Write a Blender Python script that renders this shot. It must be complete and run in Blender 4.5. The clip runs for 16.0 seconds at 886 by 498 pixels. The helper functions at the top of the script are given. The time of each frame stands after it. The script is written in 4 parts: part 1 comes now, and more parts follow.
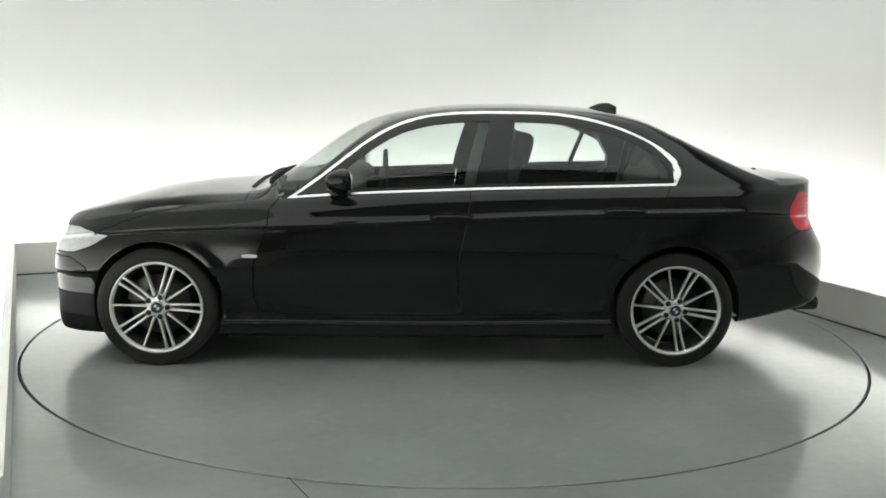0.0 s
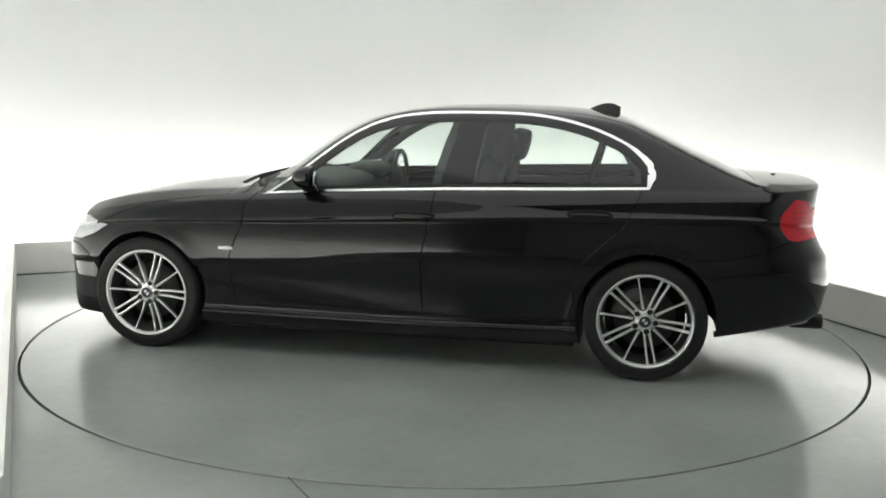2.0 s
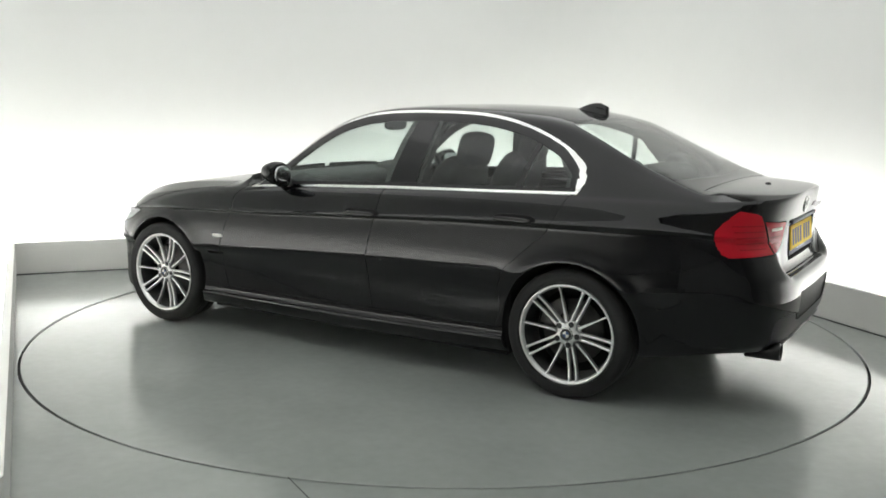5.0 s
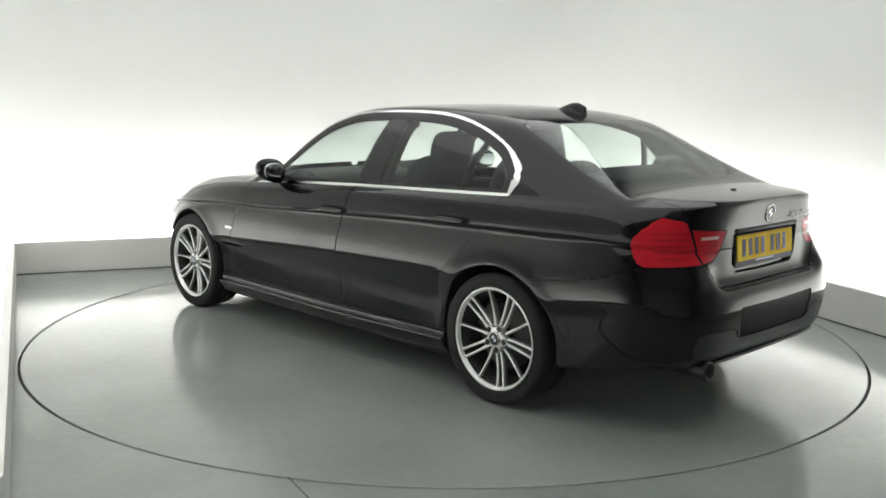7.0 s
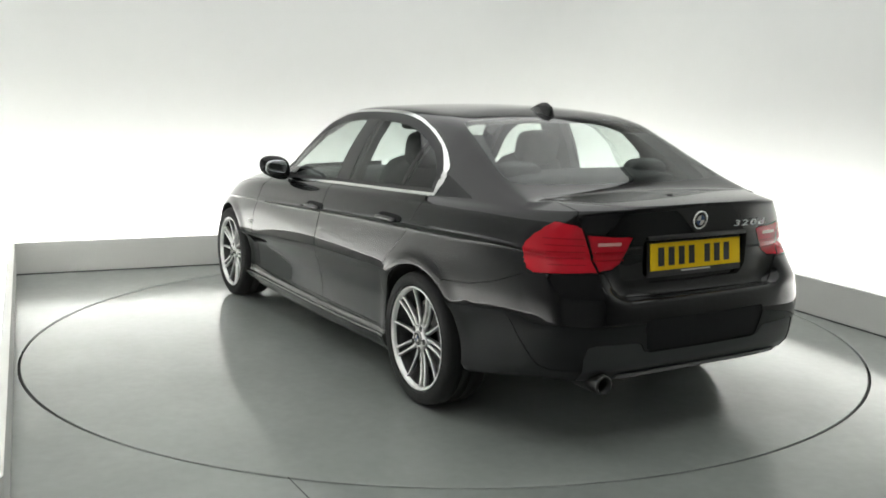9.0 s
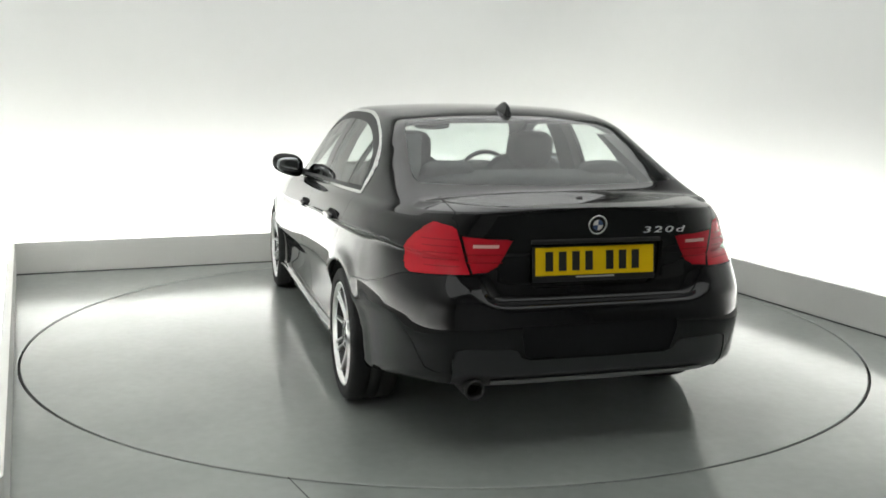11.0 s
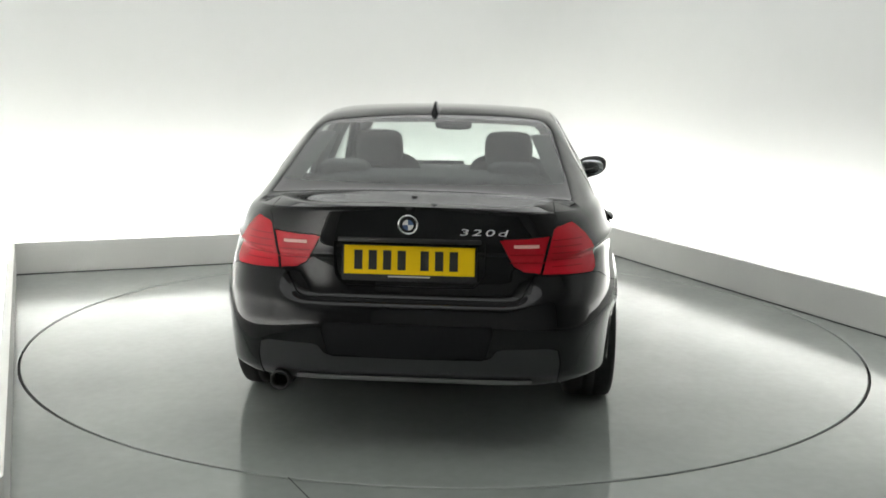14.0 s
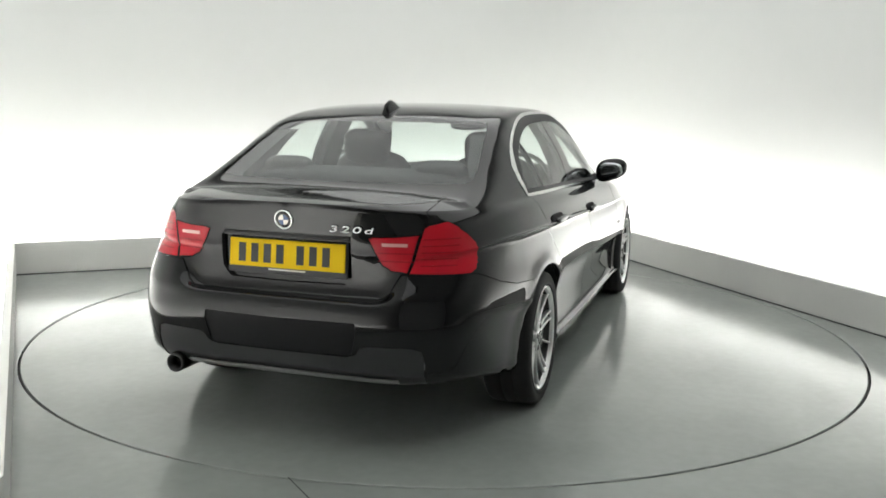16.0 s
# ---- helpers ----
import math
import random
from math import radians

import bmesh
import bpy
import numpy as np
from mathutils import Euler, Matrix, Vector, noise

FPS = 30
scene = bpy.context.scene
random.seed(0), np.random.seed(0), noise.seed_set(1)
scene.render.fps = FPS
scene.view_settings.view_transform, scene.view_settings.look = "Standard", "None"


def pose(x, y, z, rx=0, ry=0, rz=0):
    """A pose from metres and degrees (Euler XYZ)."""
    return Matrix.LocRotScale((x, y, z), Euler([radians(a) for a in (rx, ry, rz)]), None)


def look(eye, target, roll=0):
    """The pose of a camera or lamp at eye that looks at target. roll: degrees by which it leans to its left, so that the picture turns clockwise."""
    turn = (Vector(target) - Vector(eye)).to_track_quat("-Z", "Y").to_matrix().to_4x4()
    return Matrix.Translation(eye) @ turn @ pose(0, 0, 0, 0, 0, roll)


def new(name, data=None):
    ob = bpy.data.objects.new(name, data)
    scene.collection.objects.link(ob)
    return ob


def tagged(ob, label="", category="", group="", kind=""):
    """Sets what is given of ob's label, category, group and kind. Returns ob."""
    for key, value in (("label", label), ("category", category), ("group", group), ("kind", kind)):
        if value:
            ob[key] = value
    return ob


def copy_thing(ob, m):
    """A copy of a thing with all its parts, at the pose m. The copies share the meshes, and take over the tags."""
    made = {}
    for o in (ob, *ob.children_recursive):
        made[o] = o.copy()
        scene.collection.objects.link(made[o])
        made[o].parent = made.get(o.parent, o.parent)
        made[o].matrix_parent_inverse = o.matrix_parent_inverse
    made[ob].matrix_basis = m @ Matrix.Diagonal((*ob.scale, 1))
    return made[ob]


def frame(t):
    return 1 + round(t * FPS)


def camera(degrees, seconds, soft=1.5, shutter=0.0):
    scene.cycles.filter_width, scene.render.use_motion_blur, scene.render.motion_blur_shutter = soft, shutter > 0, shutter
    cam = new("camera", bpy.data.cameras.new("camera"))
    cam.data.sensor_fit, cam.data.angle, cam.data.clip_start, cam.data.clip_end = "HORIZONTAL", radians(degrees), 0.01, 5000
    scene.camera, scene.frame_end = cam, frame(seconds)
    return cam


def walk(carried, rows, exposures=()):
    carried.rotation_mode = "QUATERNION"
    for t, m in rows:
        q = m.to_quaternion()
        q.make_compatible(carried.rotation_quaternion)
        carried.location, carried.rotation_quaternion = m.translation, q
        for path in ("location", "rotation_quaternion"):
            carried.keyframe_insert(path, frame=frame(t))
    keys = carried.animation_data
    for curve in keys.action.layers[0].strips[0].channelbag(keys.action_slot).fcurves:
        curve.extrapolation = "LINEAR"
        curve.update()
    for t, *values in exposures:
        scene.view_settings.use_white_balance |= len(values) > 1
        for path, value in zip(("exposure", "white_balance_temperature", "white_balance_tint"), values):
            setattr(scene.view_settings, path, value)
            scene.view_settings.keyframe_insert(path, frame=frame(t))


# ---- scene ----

# ---------------------------------------------------------------- camera
cam = camera(51.03, 16.0, soft=1.7)
EYE, YAW, PITCH = Vector((0, -5.7303, 1.4341)), radians(-0.1604), radians(9.232)
AHEAD = Vector((math.sin(YAW) * math.cos(PITCH), math.cos(YAW) * math.cos(PITCH), -math.sin(PITCH)))
VIEW = look(EYE, EYE + AHEAD * 5, 0.863)
walk(cam, [(0, VIEW), (16, VIEW)], exposures=[(0, 0.04), (16, 0.04)])

# ---------------------------------------------------------------- world
world = bpy.data.worlds.new("studio_dark")
scene.world = world
world.use_nodes = True
world.node_tree.nodes["Background"].inputs[0].default_value = (0.02, 0.021, 0.02, 1)
world.node_tree.nodes["Background"].inputs[1].default_value = 1.0
TROUGH, SOFTBOX = 16.5, 0.90     # strength of the hidden strip lights and of the ceiling diffusers


# ---------------------------------------------------------------- materials
def material(name, colour, rough=0.5, metal=0.0, coat=0.0, spec=0.5, vary=0.0, scale=6.0, bump=0.0, bump_scale=80.0, rough_vary=0.0):
    m = bpy.data.materials.new(name)
    m.use_nodes = True
    nt = m.node_tree
    b = nt.nodes["Principled BSDF"]
    b.inputs["Base Color"].default_value = (*colour, 1)
    b.inputs["Roughness"].default_value = rough
    b.inputs["Metallic"].default_value = metal
    b.inputs["Coat Weight"].default_value = coat
    b.inputs["Coat Roughness"].default_value = 0.03
    b.inputs["Specular IOR Level"].default_value = spec
    if vary or bump or rough_vary:
        tc = nt.nodes.new("ShaderNodeTexCoord")
    if vary or rough_vary:
        big, fine = nt.nodes.new("ShaderNodeTexNoise"), nt.nodes.new("ShaderNodeTexNoise")
        big.inputs["Scale"].default_value, fine.inputs["Scale"].default_value = scale, scale * 14
        big.inputs["Detail"].default_value, fine.inputs["Detail"].default_value = 5, 3
        mix = nt.nodes.new("ShaderNodeMath")
        mix.operation = "MULTIPLY_ADD"
        mix.inputs[1].default_value = 0.35
        nt.links.new(tc.outputs["Object"], big.inputs["Vector"])
        nt.links.new(tc.outputs["Object"], fine.inputs["Vector"])
        nt.links.new(fine.outputs["Fac"], mix.inputs[0])
        nt.links.new(big.outputs["Fac"], mix.inputs[2])
        if vary:
            ramp = nt.nodes.new("ShaderNodeMapRange")
            ramp.inputs[1].default_value, ramp.inputs[2].default_value = 0.4, 0.95
            ramp.inputs[3].default_value, ramp.inputs[4].default_value = 1 - vary, 1 + vary
            mul = nt.nodes.new("ShaderNodeVectorMath")
            mul.operation = "SCALE"
            mul.inputs[0].default_value = colour
            nt.links.new(mix.outputs[0], ramp.inputs[0])
            nt.links.new(ramp.outputs[0], mul.inputs["Scale"])
            nt.links.new(mul.outputs[0], b.inputs["Base Color"])
        if rough_vary:
            rr = nt.nodes.new("ShaderNodeMapRange")
            rr.inputs[1].default_value, rr.inputs[2].default_value = 0.4, 0.95
            rr.inputs[3].default_value, rr.inputs[4].default_value = max(rough - rough_vary, 0.01), rough + rough_vary
            nt.links.new(mix.outputs[0], rr.inputs[0])
            nt.links.new(rr.outputs[0], b.inputs["Roughness"])
    if bump:
        bn, bp = nt.nodes.new("ShaderNodeTexNoise"), nt.nodes.new("ShaderNodeBump")
        bn.inputs["Scale"].default_value, bn.inputs["Detail"].default_value = bump_scale, 4
        bp.inputs["Strength"].default_value, bp.inputs["Distance"].default_value = bump, 0.002
        nt.links.new(tc.outputs["Object"], bn.inputs["Vector"])
        nt.links.new(bn.outputs["Fac"], bp.inputs["Height"])
        nt.links.new(bp.outputs["Normal"], b.inputs["Normal"])
    return m


def glow(name, colour, strength):
    m = bpy.data.materials.new(name)
    m.use_nodes = True
    b = m.node_tree.nodes["Principled BSDF"]
    b.inputs["Base Color"].default_value = (0.8, 0.8, 0.8, 1)
    b.inputs["Emission Color"].default_value = (*colour, 1)
    b.inputs["Emission Strength"].default_value = strength
    return m


def glass(name, tint, ior=1.5, rough=0.0):
    """A thin sheet: tinted see-through with mirror gloss that grows at grazing angles."""
    m = bpy.data.materials.new(name)
    m.use_nodes = True
    nt = m.node_tree
    nt.nodes.remove(nt.nodes["Principled BSDF"])
    clear, gloss, facing, power, scale, mix = (nt.nodes.new("ShaderNode" + k) for k in ("BsdfTransparent", "BsdfGlossy", "LayerWeight", "Math", "Math", "MixShader"))
    clear.inputs[0].default_value = (*tint, 1)
    gloss.inputs[0].default_value, gloss.inputs["Roughness"].default_value = (1, 1, 1, 1), rough
    f0 = ((ior - 1) / (ior + 1)) ** 2 * 1.2
    facing.inputs["Blend"].default_value = 0.5
    power.operation, scale.operation = "POWER", "MULTIPLY_ADD"
    power.inputs[1].default_value = 5
    scale.inputs[1].default_value, scale.inputs[2].default_value = 1 - f0, f0
    nt.links.new(facing.outputs["Facing"], power.inputs[0])
    nt.links.new(power.outputs[0], scale.inputs[0])
    nt.links.new(scale.outputs[0], mix.inputs[0])
    nt.links.new(clear.outputs[0], mix.inputs[1])
    nt.links.new(gloss.outputs[0], mix.inputs[2])
    nt.links.new(mix.outputs[0], nt.nodes["Material Output"].inputs[0])
    return m


M_WALL = material("white_studio_paint", (0.80, 0.81, 0.79), 0.75, vary=0.015, scale=0.7, bump=0.05, bump_scale=60)
M_PLINTH = material("off_white_board", (0.70, 0.70, 0.67), 0.55, vary=0.03, scale=3, bump=0.08, bump_scale=40)
M_FLOOR = material("grey_green_resin_floor", (0.280, 0.302, 0.286), 0.15, vary=0.12, scale=1.3, bump=0.012, bump_scale=22, rough_vary=0.05, spec=1.0)
M_GAP = material("dark_joint", (0.02, 0.022, 0.02), 0.8)
M_ENCLOSURE = material("charcoal_enclosure", (0.05, 0.05, 0.05), 0.9, vary=0.2, scale=2)
M_CEILING = material("pale_ceiling_paint", (0.75, 0.75, 0.74), 0.8, vary=0.02, scale=1)
M_STRIP = glow("strip_light", (1.0, 0.99, 0.985), TROUGH)
M_SOFT = glow("softbox_cloth", (0.98, 1.0, 0.985), SOFTBOX)
M_FRAME = material("black_anodised_frame", (0.02, 0.02, 0.02), 0.4, metal=0.6)


# ---------------------------------------------------------------- mesh helpers
def part(name, bm, mat, parent=None, label="", smooth=True):
    me = bpy.data.meshes.new(name)
    if smooth:
        for f in bm.faces:
            f.smooth = True
    bm.to_mesh(me)
    bm.free()
    for m in (mat if isinstance(mat, (list, tuple)) else [mat]):
        me.materials.append(m)
    ob = new(name, me)
    if parent:
        ob.parent = parent
    if label:
        ob["label"] = label
    return ob


def box_into(bm, lo, hi, m=None, bevel=0.0):
    r = bmesh.ops.create_cube(bm, size=1)
    mid, size = [(a + b) / 2 for a, b in zip(lo, hi)], [b - a for a, b in zip(lo, hi)]
    t = Matrix.Translation(mid) @ Matrix.Diagonal((*size, 1))
    bmesh.ops.transform(bm, matrix=(m @ t) if m else t, verts=r["verts"])
    if bevel:
        es = list({e for v in r["verts"] for e in v.link_edges})
        bmesh.ops.bevel(bm, geom=es, offset=bevel, segments=3, affect="EDGES", profile=0.5)


def box(lo, hi, m=None, bevel=0.0):
    bm = bmesh.new()
    box_into(bm, lo, hi, m, bevel)
    return bm


def prism(bm, plan, z0, z1):
    """A straight prism on a plan polygon that runs counterclockwise."""
    a = [bm.verts.new((x, y, z0)) for x, y in plan]
    b = [bm.verts.new((x, y, z1)) for x, y in plan]
    bm.faces.new(list(reversed(a)))
    bm.faces.new(b)
    for i in range(len(plan)):
        j = (i + 1) % len(plan)
        bm.faces.new([a[i], a[j], b[j], b[i]])
    bmesh.ops.recalc_face_normals(bm, faces=bm.faces)


# ---------------------------------------------------------------- studio
TABLE_R = 2.4615
# inner foot of the plinth: near end beside the camera, far corners, near end on the other side
FOOT = [Vector((-1.05, -7.2)), Vector((-1.37, -2.99)), Vector((-3.40, 1.485)), Vector((1.36, 3.45)), Vector((4.06, -3.39)), Vector((4.7, -7.2))]
STRIPS = [FOOT[1].lerp(FOOT[0], 0.5), *FOOT[1:-2], FOOT[-3].lerp(FOOT[-2], 0.74)]


def offset_path(path, d):
    """The path moved sideways to its left by d, with mitred corners."""
    ways = [(b - a).normalized() for a, b in zip(path, path[1:])]
    out = []
    for i, p in enumerate(path):
        ns = [Vector((-w.y, w.x)) for w in ways[max(i - 1, 0):i + 1]]
        m = sum(ns, Vector((0, 0))).normalized()
        out.append(p + m * d / m.dot(ns[0]))
    return out


def band(path, d0, d1, z0, z1, i):
    """One straight run of wall between two offsets of the path."""
    a, b = offset_path(path, d0), offset_path(path, d1)
    bm = bmesh.new()
    prism(bm, [a[i], a[i + 1], b[i + 1], b[i]], z0, z1)
    return bm


def fillet(path, r, n=10):
    """The path with its inner corners swept round."""
    out = [path[0]]
    for a, p, b in zip(path, path[1:], path[2:]):
        u, w = (a - p).normalized(), (b - p).normalized()
        d = r / math.tan(max(u.angle(w) / 2, 0.1))
        s, e = p + u * d, p + w * d
        out += [s * (1 - k / n) ** 2 + p * 2 * (k / n) * (1 - k / n) + e * (k / n) ** 2 for k in range(n + 1)]
    return out + [path[-1]]


def studio():
    # floor: one sheet with a round pit for the turntable
    bm = bmesh.new()
    n = 160
    radii = [(TABLE_R + 0.004, -0.06), (TABLE_R + 0.004, -0.003), (TABLE_R + 0.007, 0.0), (3.2, 0), (5, 0), (9.5, 0)]
    rings = [[bm.verts.new((r * math.cos(2 * math.pi * k / n), r * math.sin(2 * math.pi * k / n), z)) for k in range(n)] for r, z in radii]
    for a, b in zip(rings, rings[1:]):
        for k in range(n):
            bm.faces.new([a[k], b[k], b[(k + 1) % n], a[(k + 1) % n]])
    tagged(part("floor", bm, M_FLOOR, smooth=False), "glossy grey-green resin studio floor with a round pit", "floor", kind="structure")
    bm = bmesh.new()
    bmesh.ops.create_circle(bm, cap_ends=True, segments=96, radius=TABLE_R + 0.2, matrix=pose(0, 0, -0.07))
    tagged(part("pit_base", bm, M_GAP), "dark base of the pit under the turntable", "floor", kind="structure")

    for n, a, b in (("near", (-.585, -2.385), (2.2, -7.2)),):
        a, b = Vector(a), Vector(b)
        w = Vector((-(b - a).y, (b - a).x)).normalized() * 0.0022
        bm = bmesh.new()
        prism(bm, [a - w, b - w, b + w, a + w] if (b - a).cross(w) > 0 else [a + w, b + w, b - w, a - w], -0.002, 0.0006)
        tagged(part("floor_seam_" + n, bm, M_GAP, smooth=False), "thin dark seam between floor sheets", "trim", kind="structure")
    names = ("near_left", "left", "back", "right", "near_right")
    for i, n in enumerate(names):
        tagged(part("plinth_" + n, band(FOOT, 0.0, 0.045, 0, 0.252, i), M_PLINTH, smooth=False), "low off-white board upstand before the wall", "plinth", kind="structure")
        # thin dark line along the foot, on all but the left runs
        if i > 1:
            tagged(part("plinth_foot_line_" + n, band(FOOT, -0.008, -0.0005, 0.0, 0.006, i), M_GAP, smooth=False), "thin dark line along the foot of the plinth", "trim", kind="structure")
        tagged(part("trough_" + n, band(FOOT, 0.046, 0.418, 0.001, 0.012, i), M_PLINTH, smooth=False), "off-white floor of the light trough", "floor", kind="structure")
        if i < len(STRIPS) - 1:
            tagged(part("strip_light", band(STRIPS, 0.047, 0.060, 0.05, 0.19, i), M_STRIP, smooth=False), "glowing white strip light hidden behind the plinth", "light", group="strip lights behind the plinth")
    # one wall sheet that sweeps round the corners
    bm = bmesh.new()
    inner, outer = (fillet(offset_path(FOOT, d), r) for d, r in ((0.42, 0.75), (0.57, 0.90)))
    prism(bm, list(inner) + list(reversed(outer)), 0, 4.1)
    for f in bm.faces:
        f.smooth = abs(f.normal.z) < 0.5
    tagged(part("wall_cyclorama", bm, M_WALL, smooth=False), "plain white painted studio wall with rounded corners, lit from below", "wall", kind="structure")
    # hall round the camera: white front wall, unseen dark sides and rear added
    tagged(part("wall_front", box((-7, -8.2, 0), (7, -8, 4.1)), M_WALL, smooth=False), "plain white painted wall behind the camera", "wall", kind="structure")
    for n, lo, hi in (("enclosure_west", (-7.2, -8, 0), (-7, 6.5, 4.1)),
                      ("enclosure_east", (7, -8, 0), (7.2, 6.5, 4.1)), ("enclosure_rear", (-7, 6.5, 0), (7, 6.7, 4.1))):
        tagged(part(n, box(lo, hi), M_ENCLOSURE, smooth=False), "plain unseen charcoal wall added to close the hall", "wall", kind="structure")
    tagged(part("ceiling", box((-7.2, -8.2, 4.1), (7.2, 6.7, 4.25)), M_CEILING, smooth=False), "pale painted ceiling", "ceiling", kind="structure")
    # overhead softbox
    s = tagged(new("ceiling_softbox"), "large square white softbox under the ceiling", "light")
    s.matrix_basis = pose(-0.5, -1.0, 3.6, 0, 0, 23.6)
    a = 3.5
    part("diffuser", box((-a, -a, 0), (a, a, 0.02)), M_SOFT, s, "glowing white cloth", smooth=False)
    for k in range(4):
        part("frame", box((-a - 0.05, a, -0.03), (a + 0.05, a + 0.05, 0.15), pose(0, 0, 0, 0, 0, 90 * k)), M_FRAME, s, smooth=False)
    part("backing", box((-a, -a, 0.03), (a, a, 0.14)), M_FRAME, s, smooth=False)
    for k in range(4):
        part("hanger", box((-0.01 + (a - .1) * (1 if k % 2 else -1), -0.01 + (a - .1) * (1 if k // 2 else -1), 0.14), (0.01 + (a - .1) * (1 if k % 2 else -1), 0.01 + (a - .1) * (1 if k // 2 else -1), 0.5)), M_FRAME, s, smooth=False)


def make_turntable():
    bm = bmesh.new()
    n = 160
    radii = [(0.02, 0), (1.2, 0), (2.0, 0), (TABLE_R - 0.012, 0.0), (TABLE_R - 0.009, -0.003), (TABLE_R - 0.009, -0.05)]
    rings = [[bm.verts.new((r * math.cos(2 * math.pi * k / n), r * math.sin(2 * math.pi * k / n), z)) for k in range(n)] for r, z in radii]
    bm.faces.new(rings[0])
    for a, b in zip(rings, rings[1:]):
        for k in range(n):
            bm.faces.new([a[k], b[k], b[(k + 1) % n], a[(k + 1) % n]])
    bm.faces.new(list(reversed(rings[-1])))
    disc = tagged(part("turntable", bm, M_FLOOR, smooth=False), "round glossy grey-green turntable flush with the floor", "turntable")
    bm = bmesh.new()
    rings = [[bm.verts.new((r * math.cos(2 * math.pi * k / n), r * math.sin(2 * math.pi * k / n), z)) for k in range(n)] for r, z in ((TABLE_R - 0.009, -0.012), (TABLE_R - 0.0085, -0.008), (TABLE_R - 0.002, -0.008), (TABLE_R - 0.002, -0.03))]
    for a, b in zip(rings, rings[1:]):
        for k in range(n):
            bm.faces.new([a[k], b[k], b[(k + 1) % n], a[(k + 1) % n]])
    part("edge_seal", bm, M_GAP, disc, "black rubber edge seal", smooth=False)
    return disc


studio()
turntable = make_turntable()

# ---------------------------------------------------------------- car materials
from mathutils.bvhtree import BVHTree
from mathutils.geometry import barycentric_transform, closest_point_on_tri

M_PAINT = material("black_metallic_paint", (0.003, 0.003, 0.0036), 0.4, coat=1.0, spec=0.02, vary=0.15, scale=2)
M_PAINT.node_tree.nodes["Principled BSDF"].inputs["Coat IOR"].default_value = 1.44
M_TRIM = material("satin_black_trim", (0.012, 0.012, 0.013), 0.45, bump=0.05, bump_scale=300)
M_GLOSSBLACK = material("gloss_black_pillar", (0.008, 0.008, 0.009), 0.12)
M_CHROME = material("satin_chrome", (0.78, 0.78, 0.77), 0.16, metal=1.0)
M_ALLOY = material("silver_alloy", (0.72, 0.72, 0.715), 0.30, metal=0.75, vary=0.06, scale=30)
# alloy barrel: the shade behind the spokes is put into its dark colour
M_SHADED_BARREL = material("shaded_alloy_barrel", (0.06, 0.06, 0.06), 0.5, metal=0.5, vary=0.2, scale=20)
M_RUBBER = material("black_tyre_rubber", (0.008, 0.008, 0.008), 0.8, vary=0.2, scale=20, bump=0.1, bump_scale=150)
M_DISC = material("brushed_brake_steel", (0.10, 0.098, 0.095), 0.45, metal=0.6, vary=0.1, scale=30)
M_DARKMETAL = material("dark_exhaust_metal", (0.05, 0.05, 0.05), 0.4, metal=0.9)
# felt of the wheel wells; also colours shaded gaps and hollows black
M_WELL_SHADE = material("black_well_felt_and_gap_shade", (0.006, 0.006, 0.006), 0.95)
M_RED = material("red_lamp_plastic", (0.50, 0.010, 0.022), 0.15, coat=0.0, spec=0.35, vary=0.05, scale=10)
M_REDDARK = material("deep_red_lamp_plastic", (0.30, 0.006, 0.014), 0.2, spec=0.35)
M_LENS = material("milky_clear_lens", (0.70, 0.68, 0.66), 0.12, coat=0.5)
M_PINK = material("rosy_clear_lens", (0.78, 0.42, 0.40), 0.15)
M_HEAD = material("clear_headlamp", (0.42, 0.43, 0.44), 0.10, metal=0.2, coat=1.0, vary=0.15, scale=30)
M_PLATE = material("yellow_reflective_plate", (0.86, 0.57, 0.004), 0.5, coat=0.0, spec=0.15)
M_VALANCE = material("satin_anthracite_plastic", (0.022, 0.022, 0.024), 0.34, spec=0.6, vary=0.08, scale=12)
M_GRILLE = material("matt_black_grille", (0.006, 0.006, 0.007), 0.55, spec=0.2, bump=0.2, bump_scale=250)
M_INK = material("black_plate_print", (0.015, 0.015, 0.015), 0.4)
M_SEAT = material("charcoal_seat_leather", (0.030, 0.030, 0.032), 0.55, vary=0.15, scale=12)
M_CABIN = material("anthracite_cabin_plastic", (0.040, 0.041, 0.042), 0.6, vary=0.1, scale=10)
M_LINER = material("grey_headliner_cloth", (0.22, 0.22, 0.21), 0.9, vary=0.05, scale=30)
M_GLASS = glass("tinted_side_glass", (0.80, 0.855, 0.83))
M_SCREEN = glass("rear_screen_glass", (0.80, 0.855, 0.83))
M_BLUE = material("blue_enamel", (0.06, 0.10, 0.20), 0.2, coat=0.5)


# ---------------------------------------------------------------- car body surface
def table(*pairs):
    """A smooth curve through (x, value) pairs."""
    ps = sorted(pairs)
    xs, ys = np.array([p[0] for p in ps], float), np.array([p[1] for p in ps], float)
    d = np.diff(ys) / np.diff(xs)
    m = np.zeros_like(ys)
    m[0], m[-1] = d[0], d[-1]
    for i in range(1, len(xs) - 1):
        m[i] = 0 if d[i - 1] * d[i] <= 0 else 2 * d[i - 1] * d[i] / (d[i - 1] + d[i])

    def at(x):
        x = min(max(x, xs[0]), xs[-1])
        i = min(int(np.searchsorted(xs, x, "right")) - 1, len(xs) - 2)
        h = xs[i + 1] - xs[i]
        t = (x - xs[i]) / h
        return ((1 + 2 * t) * (1 - t) ** 2 * ys[i] + t * (1 - t) ** 2 * h * m[i] + t * t * (3 - 2 * t) * ys[i + 1] + t * t * (t - 1) * h * m[i + 1])
    return at


